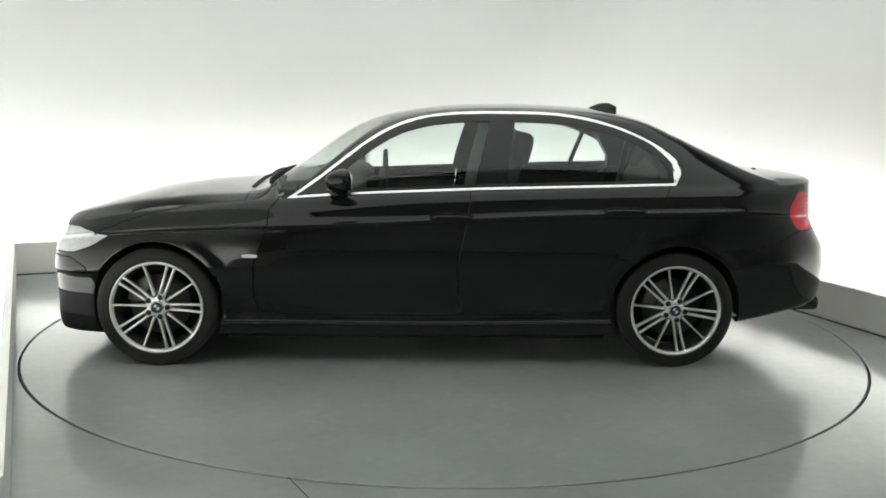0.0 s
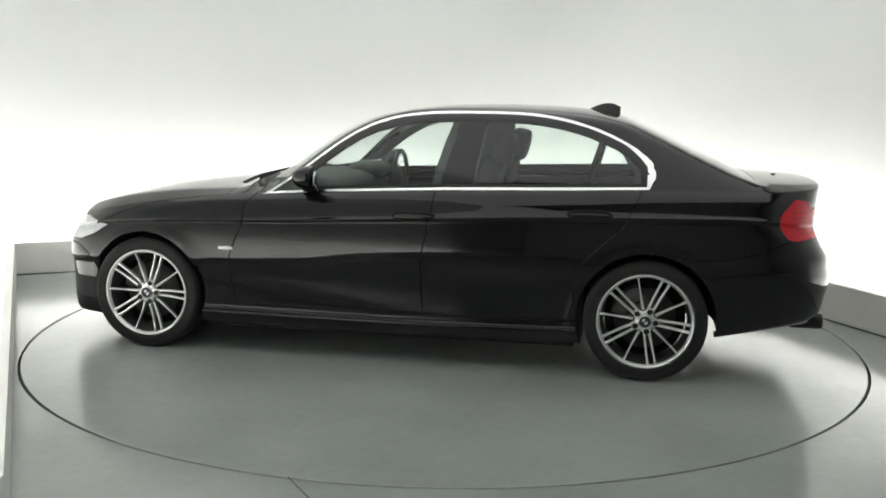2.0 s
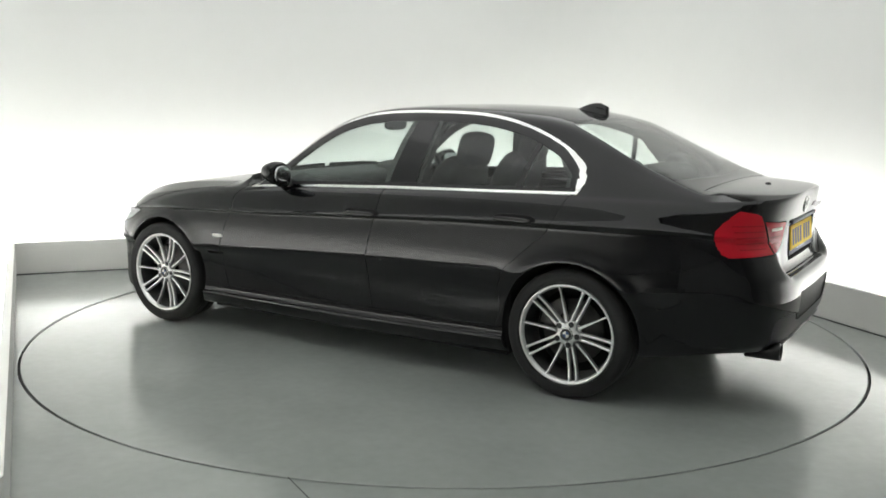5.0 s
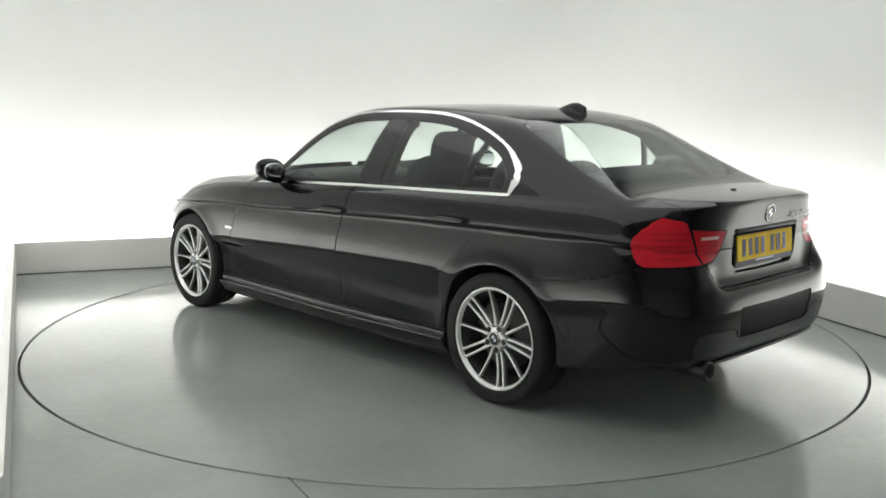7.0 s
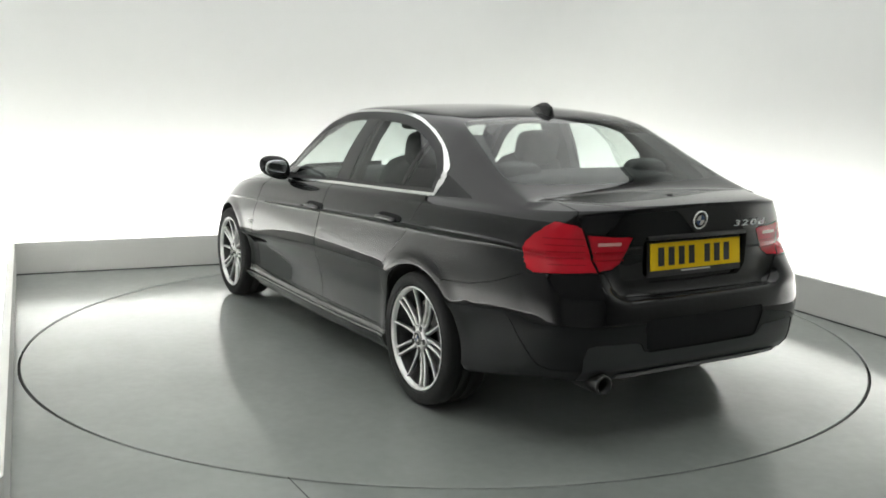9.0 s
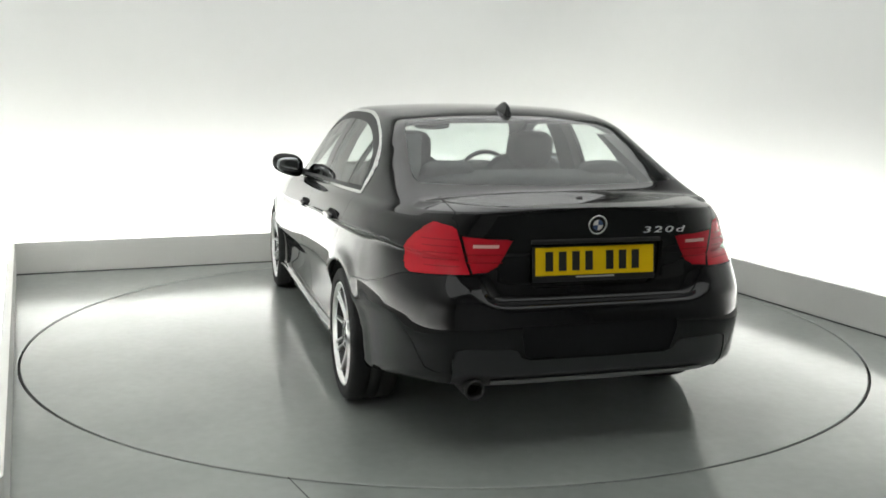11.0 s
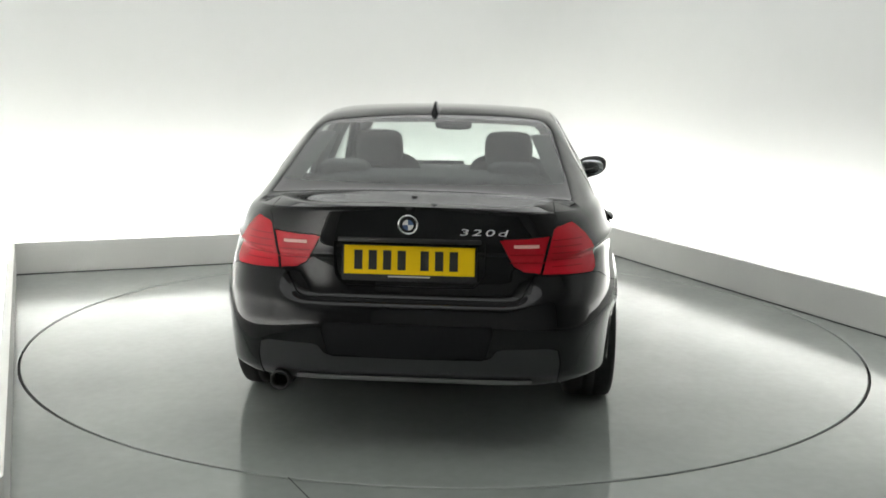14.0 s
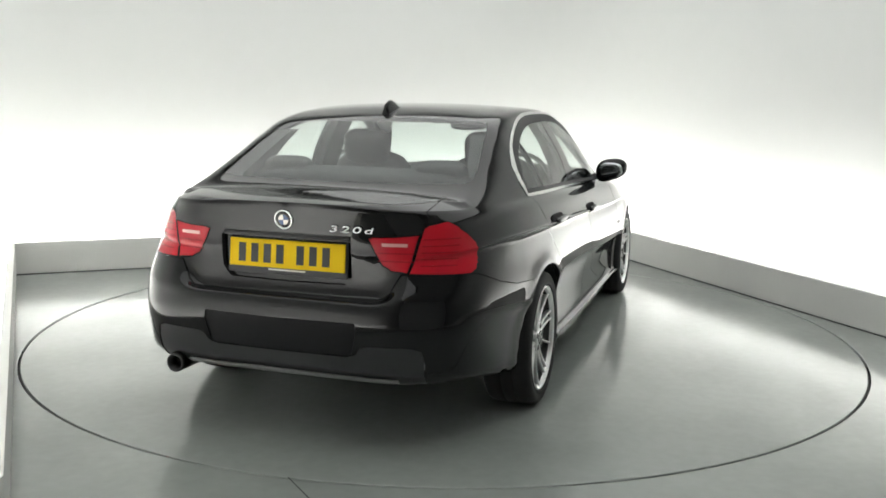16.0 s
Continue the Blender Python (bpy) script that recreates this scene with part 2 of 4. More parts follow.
# each level: rear end, front end, half width, rear and front squareness, height along the car
LEVELS = [
    (-2.18, 1.98, 0.790, 6.0, 6.5, table((-2.3, .287), (-2.15, .305), (-1.75, .252), (-.8, .175), (0, .165), (1, .175), (1.7, .170), (2.1, .165))),
    (-2.265, 2.02, 0.852, 5.9, 6.8, table((-2.3, .282), (-2.15, .300), (-1.75, .247), (-.8, .168), (0, .160), (1, .165), (1.7, .160), (2.1, .155))),
    (-2.318, 2.03, 0.882, 5.8, 7.0, table((-2.3, .345), (-1.75, .285), (-.8, .243), (0, .232), (1, .235), (1.7, .25), (2.1, .25))),
    (-2.328, 2.03, 0.860, 5.8, 7.0, table((-2.3, .385), (-1.75, .320), (-.8, .274), (0, .263), (1, .266), (1.7, .29), (2.1, .29))),
    (-2.348, 2.04, 0.866, 5.7, 6.8, table((-2.3, .520), (-1.75, .49), (-.8, .45), (0, .44), (1, .44), (1.7, .46), (2.1, .43))),
    (-2.340, 2.04, 0.910, 5.4, 6.5, table((-2.3, .600), (-2.0, .575), (-1.75, .545), (-1.1, .590), (-.8, .590), (-.28, .578), (.3, .548), (.83, .515), (1.7, .50), (2.1, .49))),
    (-2.324, 2.035, 0.9090, 5.2, 6.2, table((-2.3, .628), (-1.75, .640), (-.8, .650), (0, .650), (1, .640), (1.7, .61), (2.1, .57))),
    (-2.268, 2.03, 0.9010, 4.9, 6.0, table((-2.3, .646), (-1.75, .730), (-.8, .725), (0, .715), (1, .70), (1.7, .65), (2.1, .60))),
    (-2.262, 2.025, 0.888, 4.9, 5.7, table((-2.3, .790), (-1.75, .838), (-.9, .822), (-.3, .794), (.13, .772), (.55, .75), (1, .735), (1.7, .69), (2.1, .62))),
    (-2.264, 2.025, 0.896, 4.9, 5.7, table((-2.3, .806), (-1.75, .854), (-.9, .838), (-.3, .810), (.13, .788), (.55, .766), (1, .751), (1.7, .706), (2.1, .636))),
    (-2.264, 2.02, 0.880, 4.9, 5.6, table((-2.3, .845), (-1.75, .868), (-.9, .852), (-.3, .826), (.13, .806), (.55, .79), (1, .775), (1.7, .705), (2.1, .635))),
    (-2.274, 2.01, 0.848, 4.7, 5.3, table((-2.3, .920), (-1.75, .948), (-.9, .935), (-.3, .915), (.13, .895), (.55, .872), (1, .845), (1.7, .742), (2.1, .655))),
    (-2.288, 2.0, 0.812, 4.4, 5.2, table((-2.3, .970), (-1.75, .988), (-1.34, .984), (-.3, .947), (.4, .917), (.67, .898), (1, .875), (1.34, .835), (1.7, .775), (1.95, .712), (2.1, .67))),
]
SHARP = (2, 5, 8, 9)     # levels with a crease
ROOF = table((-2.33, 1.006), (-2.2, 1.020), (-2.05, 1.029), (-1.97, 1.034), (-1.92, 1.040), (-1.88, 1.053), (-1.8, 1.090), (-1.6, 1.182), (-1.4, 1.276), (-1.28, 1.327), (-1.2, 1.351), (-1.0, 1.388), (-.8, 1.400),
             (-.55, 1.405), (-.4, 1.403), (-.2, 1.393), (0, 1.371), (.1, 1.354), (.2, 1.333), (.3, 1.300), (.4, 1.255), (.5, 1.190), (.6, 1.120), (.7, 1.050), (.8, .980), (.86, .940), (.92, .925),
             (1.05, .920), (1.23, .912), (1.41, .896), (1.585, .872), (1.76, .835), (1.94, .78), (2.04, .715))
RAIL = table((-1.95, 1.012), (-1.88, 1.036), (-1.8, 1.066), (-1.6, 1.156), (-1.4, 1.250), (-1.25, 1.312), (-1.1, 1.342), (-.935, 1.358), (-.78, 1.370), (-.625, 1.377), (-.47, 1.379), (-.32, 1.377),
             (-.166, 1.369), (-.014, 1.348), (.138, 1.301), (.29, 1.216), (.442, 1.102), (.565, 1.006), (.682, .918), (.76, .900))
RAIL_Y = table((-1.95, .655), (-1.8, .640), (-1.5, .605), (-1.25, .585), (-1.0, .592), (-.5, .602), (0, .606), (.14, .625), (.29, .655), (.44, .695), (.565, .725), (.68, .75), (.76, .77))


def plan_ring(level, us):
    xr, xf, w, nr, nf, height = level
    out = []
    for u in us:
        n, end, a = (nr, xr, u) if u < 0.5 else (nf, xf, 1 - u)
        th = a * math.pi
        # even out the spacing of a squarish curve
        c, s = math.cos(th), math.sin(th)
        k = (abs(c) ** n + abs(s) ** n) ** (-1 / n)
        x, y = end * k * abs(c), w * k * abs(s)
        if level is LEVELS[2]:
            y -= (0.022 if x > 0 else 0.012) * min(max((abs(x) - 1.6) / 0.2, 0), 1) * abs(s)
        for at, more in ((3, 0.014), (4, 0.020)):
            if level is LEVELS[at]:
                y += more * min(max((-1.30 - x) / 0.30, 0), 1) * min(y / 0.5, 1)
        z = height(x)
        # the bumper's shoulders climb to the tail lamps on both sides of the boot lid
        for at, out_x, up_z in ((6, 0.012, 0.020), (7, 0.034, 0.060)):
            if level is LEVELS[at] and x < -1.7:
                f = min(max((y - 0.40) / 0.13, 0), 1) * min((-1.7 - x) / 0.3, 1)
                f = f * f * (3 - 2 * f)
                x, z = x - out_x * f, z + up_z * f
        if level is LEVELS[-1]:
            z = ROOF(x) - (ROOF(x) - z) * min((y / 0.68) ** 2, 1) if x < -1.95 or x > 1.5 else z
        out.append((x, y, z))
    return out


def spread_us():
    """Stations round half the car, from the middle of the tail to the middle of the nose, at even steps."""
    ref = LEVELS[5]
    us = np.linspace(0, 1, 3001)
    ps = np.array(plan_ring(ref, us))[:, :2]
    d = np.concatenate([[0], np.cumsum(np.hypot(*np.diff(ps, axis=0).T))])
    return np.interp(np.linspace(0, d[-1], 190), d, us)


def body_rows():
    us = spread_us()
    ctrl = np.array([plan_ring(lv, us) for lv in LEVELS])
    # smooth vertical interpolation between the sharp levels
    rows = []
    stops = [0, *SHARP, len(LEVELS) - 1]
    for a, b in zip(stops, stops[1:]):
        k = b - a
        steps = max(k * 4, 4)
        for j in range(steps + (1 if b == stops[-1] else 0)):
            t = j / steps * k
            i = min(int(t), k - 1)
            f = t - i
            p1, p2 = ctrl[a + i], ctrl[a + i + 1]
            p0 = ctrl[a + i - 1] if i > 0 else 2 * p1 - p2
            p3 = ctrl[a + i + 2] if i + 2 <= k else 2 * p2 - p1
            rows.append(0.5 * (2 * p1 + (p2 - p0) * f + (2 * p0 - 5 * p1 + 4 * p2 - p3) * f * f + (3 * p1 - p0 - 3 * p2 + p3) * f ** 3))
    edge = rows[-1]
    # upper skin: bonnet, cabin, boot
    n = 30
    upper = np.zeros((n + 1, len(us), 3))
    for c, (x, yb, zb) in enumerate(edge):
        zc = ROOF(x)
        if x < -1.97 or x > 0.78:
            ye, ze = yb * 0.84, zb + (zc - zb) * 0.72
        else:
            ye, ze = min(RAIL_Y(x), yb * 0.97), min(max(RAIL(x), zb + 0.006), zc - 0.004)
        k1 = n // 2
        tall = min(max((ze - zb) / 0.3, 0), 1)
        sec = []
        for j in range(n + 1):
            if j <= k1:
                f = j / k1
                y = yb + (ye - yb) * f + 0.030 * tall * math.sin(f * math.pi) * (1 - 0.3 * f)
                z = zb + (ze - zb) * f
            else:
                f = (j - k1) / (n - k1)
                y = ye * (1 - f)
                z = zc - (zc - ze) * (1 - f) ** 2.2
            sec.append((x, y, z))
        sec = np.array(sec)
        for _ in range(3):
            sec[1:-1] = sec[1:-1] * 0.5 + (sec[:-2] + sec[2:]) * 0.25
        upper[:, c] = sec
    return rows + [upper[j] for j in range(1, n + 1)]


ARCHES = ((1.392, 0.316, 0.352), (-1.385, 0.316, 0.356))


def half_skin():
    rows = body_rows()
    bm = bmesh.new()
    grid = []
    for r in rows:
        line = []
        for x, y, z in r:
            # raised lip round the wheel arches
            if y > 0.6:
                for ax, az, ar in ARCHES:
                    d = math.hypot(x - ax, z - az)
                    y += 0.012 * math.exp(-((d - ar - 0.01) / 0.035) ** 2) * (1 if z > 0.2 else 0.3)
            line.append(bm.verts.new((x, max(y, 0.0), z)))
        grid.append(line)
    for a, b in zip(grid, grid[1:]):
        for i in range(len(a) - 1):
            try:
                bm.faces.new([a[i], b[i], b[i + 1], a[i + 1]])
            except ValueError:
                pass
    bmesh.ops.remove_doubles(bm, verts=bm.verts, dist=0.0004)
    bmesh.ops.recalc_face_normals(bm, faces=bm.faces)
    up = sum(f.normal.z * f.calc_area() for f in bm.faces if f.calc_center_median().z > 1.2)
    if up < 0:
        bmesh.ops.reverse_faces(bm, faces=bm.faces)
    bm.normal_update()
    bm.faces.index_update()
    return bm


AX = {"y": (0, 2), "x": (1, 2), "z": (0, 1)}


def cut(bm, pts, axis, want, closed=True):
    """Cuts the chosen faces along an outline that is seen along an axis."""
    a, b = AX[axis]
    other = 3 - a - b
    pairs = list(zip(pts, pts[1:] + pts[:1])) if closed else list(zip(pts, pts[1:]))
    for p, q in pairs:
        lo, hi = (min(p[0], q[0]) - .004, min(p[1], q[1]) - .004), (max(p[0], q[0]) + .004, max(p[1], q[1]) + .004)
        fs = []
        for f in bm.faces:
            us, vs = [v.co[a] for v in f.verts], [v.co[b] for v in f.verts]
            if max(us) > lo[0] and min(us) < hi[0] and max(vs) > lo[1] and min(vs) < hi[1] and want(f):
                fs.append(f)
        if not fs:
            continue
        no = [0, 0, 0]
        no[a], no[b] = q[1] - p[1], -(q[0] - p[0])
        co = [0, 0, 0]
        co[a], co[b] = p
        geom = list({v for f in fs for v in f.verts}) + list({e for f in fs for e in f.edges}) + fs
        bmesh.ops.bisect_plane(bm, geom=geom, dist=0.0001, plane_co=co, plane_no=no)
        bm.normal_update()


def inside(pts, u, v):
    hit = False
    for (x0, y0), (x1, y1) in zip(pts, pts[1:] + pts[:1]):
        if (y0 > v) != (y1 > v) and u < (x1 - x0) * (v - y0) / (y1 - y0) + x0:
            hit = not hit
    return hit


def rounded(pts, r, n=4):
    """An outline with its corners rounded."""
    out = []
    for i, p in enumerate(pts):
        p, a, b = Vector(p), Vector(pts[i - 1]), Vector(pts[(i + 1) % len(pts)])
        u, w = (a - p), (b - p)
        d = min(r, u.length * 0.45, w.length * 0.45)
        s, e = p + u.normalized() * d, p + w.normalized() * d
        for k in range(n + 1):
            t = k / n
            out.append(tuple(s * (1 - t) ** 2 + p * 2 * t * (1 - t) + e * t * t))
    return out


# outlines of the panels, seen from the side (x, z) or from behind (y, z)
def flowing(pts, n=3):
    """A smooth line through the points."""
    out = []
    for i in range(len(pts) - 1):
        p = [Vector(pts[max(min(i + k, len(pts) - 1), 0)]) for k in (-1, 0, 1, 2)]
        for j in range(n):
            f = j / n
            out.append(tuple(0.5 * (2 * p[1] + (p[2] - p[0]) * f + (2 * p[0] - 5 * p[1] + 4 * p[2] - p[3]) * f * f + (3 * p[1] - p[0] - 3 * p[2] + p[3]) * f ** 3)))
    return out + [tuple(pts[-1])]


DLO = flowing([(.705, .896), (.565, .992), (.442, 1.086), (.29, 1.201), (.138, 1.286), (-.014, 1.333), (-.166, 1.354), (-.319, 1.362), (-.472, 1.364), (-.625, 1.363), (-.779, 1.354),
               (-.935, 1.329), (-1.091, 1.286), (-1.25, 1.217), (-1.346, 1.155), (-1.385, 1.117), (-1.402, 1.075), (-1.398, 1.03), (-1.374, .985)], 3) + [(-.319, .952), (.397, .919)]


def shrink(pts, width):
    """An outline drawn in by a width that may change along it."""
    n, out = len(pts), []
    area = sum(a[0] * b[1] - b[0] * a[1] for a, b in zip(pts, pts[1:] + pts[:1]))
    for i in range(n):
        p, a, b = Vector(pts[i]), Vector(pts[i - 1]), Vector(pts[(i + 1) % n])
        u, w = (p - a).normalized(), (b - p).normalized()
        m = (Vector((-u.y, u.x)) + Vector((-w.y, w.x))).normalized() * (1 if area > 0 else -1)
        k = max(abs(m.dot(Vector((-u.y, u.x)))), 0.35)
        out.append(tuple(p + m * width(p) / k))
    return out


DLO_IN = shrink(DLO, lambda p: 0.012 + 0.020 * min(max((-1.27 - p.x) / 0.12, 0), 1) * min(max((p.y - 0.99) / 0.03, 0), 1))
PANE = shrink(DLO_IN, lambda p: 0.018 + 0.022 * min(max((p.y - 0.99) / 0.06, 0), 1))
B_FRONT = [(-.280, .94), (-.390, 1.38)]
B_REAR = [(-.450, .94), (-.520, 1.38)]
Q_FRONT = [(-1.035, .96), (-1.135, 1.30)]
Q_REAR = [(-1.065, .96), (-1.160, 1.30)]
DOOR_F = [(.74, .905), (.800, .84), (.805, .736), (.875, .56), (.885, .40), (.86, .285), (-.215, .285), (-.200, .45), (-.208, .60), (-.250, .80), (-.268, .953), (.397, .919)]
DOOR_R = [(-.268, .953), (-.250, .80), (-.208, .60), (-.200, .45), (-.215, .285), (-.985, .285), (-1.02, .40), (-1.00, .50), (-1.045, .60), (-1.14, .69), (-1.26, .80), (-1.345, .985)]
LAMP_OUT = [(.530, .748), (.566, .898), (.572, .922), (.586, .934), (.64, .946), (.70, .952), (.96, .945), (.96, .742), (.72, .742)]
LAMP_IN = [(.522, .750), (.455, .755), (.418, .775), (.385, .830), (.362, .876), (.374, .886), (.45, .888), (.556, .897)]
LAMP_SIDE = flowing([(-2.16, .60), (-2.13, .715), (-2.085, .748), (-2.045, .785), (-2.030, .835), (-2.044, .878), (-2.074, .916), (-2.13, .962)], 3)
BUMPER_SIDE = [(-1.60, .640), (-1.80, .655), (-1.95, .690), (-2.06, .735), (-2.12, .744), (-2.6, .744)]
BOOT = [(0, 1.12), (.575, 1.12), (.575, .95), (.564, .90), (.528, .752), (.498, .742), (.478, .706), (.455, .660), (.425, .640), (.37, .633), (.31, .632), (0, .632)]
RECESS = rounded([(0, .868), (.300, .866), (.300, .735), (.262, .688), (0, .684)], .02)
INSERT = [(0, .545), (.335, .550), (.340, .520), (.318, .425), (.305, .415), (0, .411)]
DIFFUSER = [(0, .404), (.30, .406), (.335, .420), (.360, .450), (.385, .458), (.565, .462), (.600, .450), (.610, .40), (.595, .20), (0, .20)]
SCREEN = [(0, 1.338), (.30, 1.335), (.48, 1.328), (.545, 1.316), (.566, 1.288), (.622, 1.130), (.632, 1.088), (.618, 1.072), (.45, 1.065), (0, 1.060)]
SHIELD = [(0, 1.335), (.40, 1.325), (.50, 1.305), (.55, 1.26), (.68, 1.03), (.70, .985), (.55, .965), (0, .955)]
NOSE_JOINT = [(2.3, .568), (1.86, .568), (1.775, .52), (1.735, .44), (1.715, .37), (1.700, .10)]
HEADLAMP = [(2.2, .712), (1.94, .716), (1.84, .722), (1.645, .690), (1.74, .632), (1.84, .596), (2.2, .575)]


def make_skin():
    bm = half_skin()
    side = lambda f: f.normal.y > 0.25
    low = lambda f: f.calc_center_median().y > 0.45 and f.calc_center_median().z < 0.8
    tail = lambda f: f.calc_center_median().x < -1.93 and f.calc_center_median().z < 1.02
    rear = lambda f: f.normal.x < -0.3 and f.calc_center_median().x < -2.0
    deck = lambda f: f.normal.z > 0.5 and f.calc_center_median().x < -1.7
    for ax, az, ar in ARCHES:
        ring = [(ax + ar * math.cos(math.pi * k / 20), az + ar * math.sin(math.pi * k / 20)) for k in range(-6, 27)]
        cut(bm, ring, "y", low, closed=False)
    for line in (DLO, DLO_IN, PANE) * 2:
        cut(bm, line, "y", side)
    for line in (B_FRONT, B_REAR, Q_FRONT, Q_REAR):
        cut(bm, line, "y", lambda f: side(f) and f.calc_center_median().z > 0.93, closed=False)
    cut(bm, DOOR_F, "y", side)
    cut(bm, DOOR_R, "y", side)
    cut(bm, [(.885, .285), (-1.0, .285)], "y", side, closed=False)
    cut(bm, LAMP_OUT, "x", tail)
    cut(bm, LAMP_IN, "x", lambda f: tail(f) and f.normal.x < -.3)
    cut(bm, LAMP_SIDE, "y", tail, closed=False)
    cut(bm, BOOT[2:], "x", rear, closed=False)
    cut(bm, RECESS, "x", rear)
    cut(bm, INSERT, "x", rear)
    cut(bm, DIFFUSER, "x", lambda f: f.calc_center_median().x < -2.1 and f.calc_center_median().z < .5)
    cut(bm, [(-2.5, .575), (-1.925, .575)], "z", deck, closed=False)
    cut(bm, [(-1.925, .9), (-1.925, 0)], "z", deck, closed=False)
    cut(bm, [(-2.6, .632), (-1.6, .632)], "y", lambda f: f.calc_center_median().x < -2.2 and f.calc_center_median().y < .5, closed=False)
    cut(bm, BUMPER_SIDE, "y", lambda f: f.calc_center_median().x < -1.6 and f.calc_center_median().y > .4, closed=False)
    cut(bm, SCREEN, "x", lambda f: f.calc_center_median().x < -1.1 and f.normal.z > .2 and f.calc_center_median().z > 1.01)
    cut(bm, SHIELD, "x", lambda f: 1.0 > f.calc_center_median().x > -.1 and f.normal.x > .15)
    cut(bm, [(2.3, .37), (1.715, .37), (1.700, .10)], "y", lambda f: f.calc_center_median().x > 1.6, closed=False)
    cut(bm, NOSE_JOINT, "y", lambda f: f.calc_center_median().x > 1.6, closed=False)
    cut(bm, HEADLAMP, "y", lambda f: f.calc_center_median().x > 1.6)
    # bonnet and roof joints
    cut(bm, [(.93, 1), (.93, 0)], "z", lambda f: f.normal.z > .3 and f.calc_center_median().x > .7, closed=False)
    bm.faces.ensure_lookup_table()
    groups = {}
    for f in bm.faces:
        c, n = f.calc_center_median(), f.normal
        name = None
        if c.y > .45 and c.z < .8 and any(math.hypot(c.x - ax, c.z - az) < ar for ax, az, ar in ARCHES):
            continue
        if side(f) and inside(DLO, c.x, c.z):
            if not inside(DLO_IN, c.x, c.z):
                name = "chrome"
            else:
                at = lambda l: l[0][0] + (l[1][0] - l[0][0]) * (c.z - l[0][1]) / (l[1][1] - l[0][1])
                name = "seal" if not inside(PANE, c.x, c.z) else ("front_glass" if c.x > at(B_FRONT) else "b_pillar" if c.x > at(B_REAR) else "rear_glass" if c.x > at(Q_FRONT) else "divider" if c.x > at(Q_REAR) else "quarter_glass")
        elif c.y > .7 and inside(DOOR_F, c.x, c.z):
            name = "front_door"
        elif c.y > .7 and inside(DOOR_R, c.x, c.z):
            name = "rear_door"
        elif c.x < -1.9 and inside(LAMP_OUT, c.y, c.z) and c.x < np.interp(c.z, [p[1] for p in LAMP_SIDE], [p[0] for p in LAMP_SIDE]):
            name = "lamp_outer"
        elif c.x < -2.0 and n.x < -.3 and inside(LAMP_IN, c.y, c.z):
            name = "lamp_inner"
        elif c.x < -2.0 and n.x < -.3 and inside(RECESS, c.y, c.z):
            name = "recess"
        elif c.x < -2.0 and n.x < -.3 and inside(INSERT, c.y, c.z):
            name = "insert"
        elif c.x < -2.1 and inside(DIFFUSER, c.y, c.z):
            name = "diffuser"
        elif (c.x < -2.0 and n.x < -.3 and inside(BOOT, c.y, c.z)) or (c.x < -2.15 and c.y < .55 and c.z > .9) or (n.z > .5 and c.x < -1.925 and c.y < .575 and c.z > .9):
            name = "boot_lid"
        elif c.x < -2.2 and c.y < .47 and c.z < .70:
            name = "rear_bumper"
        elif c.x < -1.6 and c.z < (.632 if c.y < .45 and c.x < -2.2 else np.interp(-c.x, [-p[0] for p in BUMPER_SIDE], [p[1] for p in BUMPER_SIDE])):
            name = "rear_bumper"
        elif c.x < -1.1 and n.z > .2 and c.z > 1.02 and inside(SCREEN, c.y, c.z):
            name = "rear_screen"
        elif 1.0 > c.x > -.1 and n.x > .15 and c.z > .94 and inside(SHIELD, c.y, c.z):
            name = "windscreen"
        elif c.x > 1.6 and c.y > .3 and inside(HEADLAMP, c.x, c.z):
            name = "headlamp"
        elif c.x > .93 and (n.z > .3 or c.x > 1.9) and c.y < (.80 if n.z > .3 else .62) and c.z > .6:
            name = "bonnet"
        elif c.x > 1.708 and c.z < .37:
            name = "front_lip"
        elif c.x > np.interp(c.z, [p[1] for p in reversed(NOSE_JOINT)], [p[0] for p in reversed(NOSE_JOINT)]) and c.z < .568:
            name = "front_bumper"
        elif c.z < .285:
            name = "sill"
        elif c.x > .55 and c.z < .95:
            name = "front_wing"
        elif c.z > .985 and c.x > -1.3 and n.z > .1 and c.x < .3:
            name = "roof"
        else:
            name = "quarter" if c.x < -.9 else "cowl" if (c.x > .6 and c.z < .985 and c.y < .72) else "a_pillar"
        groups.setdefault(name, []).append(f.index)
    return bm, groups


# the uncut skin gives every panel its smooth shading
WHOLE = half_skin()
for v in WHOLE.verts:
    if v.co.y < 0.0008:
        v.normal = Vector((v.normal.x, 0, v.normal.z)).normalized()
WHOLE.faces.ensure_lookup_table()
WHOLE_TREE = BVHTree.FromBMesh(WHOLE)


def shade_at(co):
    """The smooth outward direction of the skin nearest to a place."""
    loc, _, i, _ = WHOLE_TREE.find_nearest(Vector((co.x, abs(co.y), co.z)))
    vs = list(WHOLE.faces[i].verts)
    best = None
    for k in range(1, len(vs) - 1):
        t = (vs[0], vs[k], vs[k + 1])
        d = (closest_point_on_tri(loc, *(v.co for v in t)) - loc).length
        if best is None or d < best[0]:
            best = (d, t)
    t = best[1]
    n = barycentric_transform(loc, *(v.co for v in t), *(v.normal for v in t))
    if not n.length > 0.1:
        n = t[0].normal.copy()
    n.normalize()
    return Vector((n.x, n.y if co.y >= 0 else -n.y, n.z))


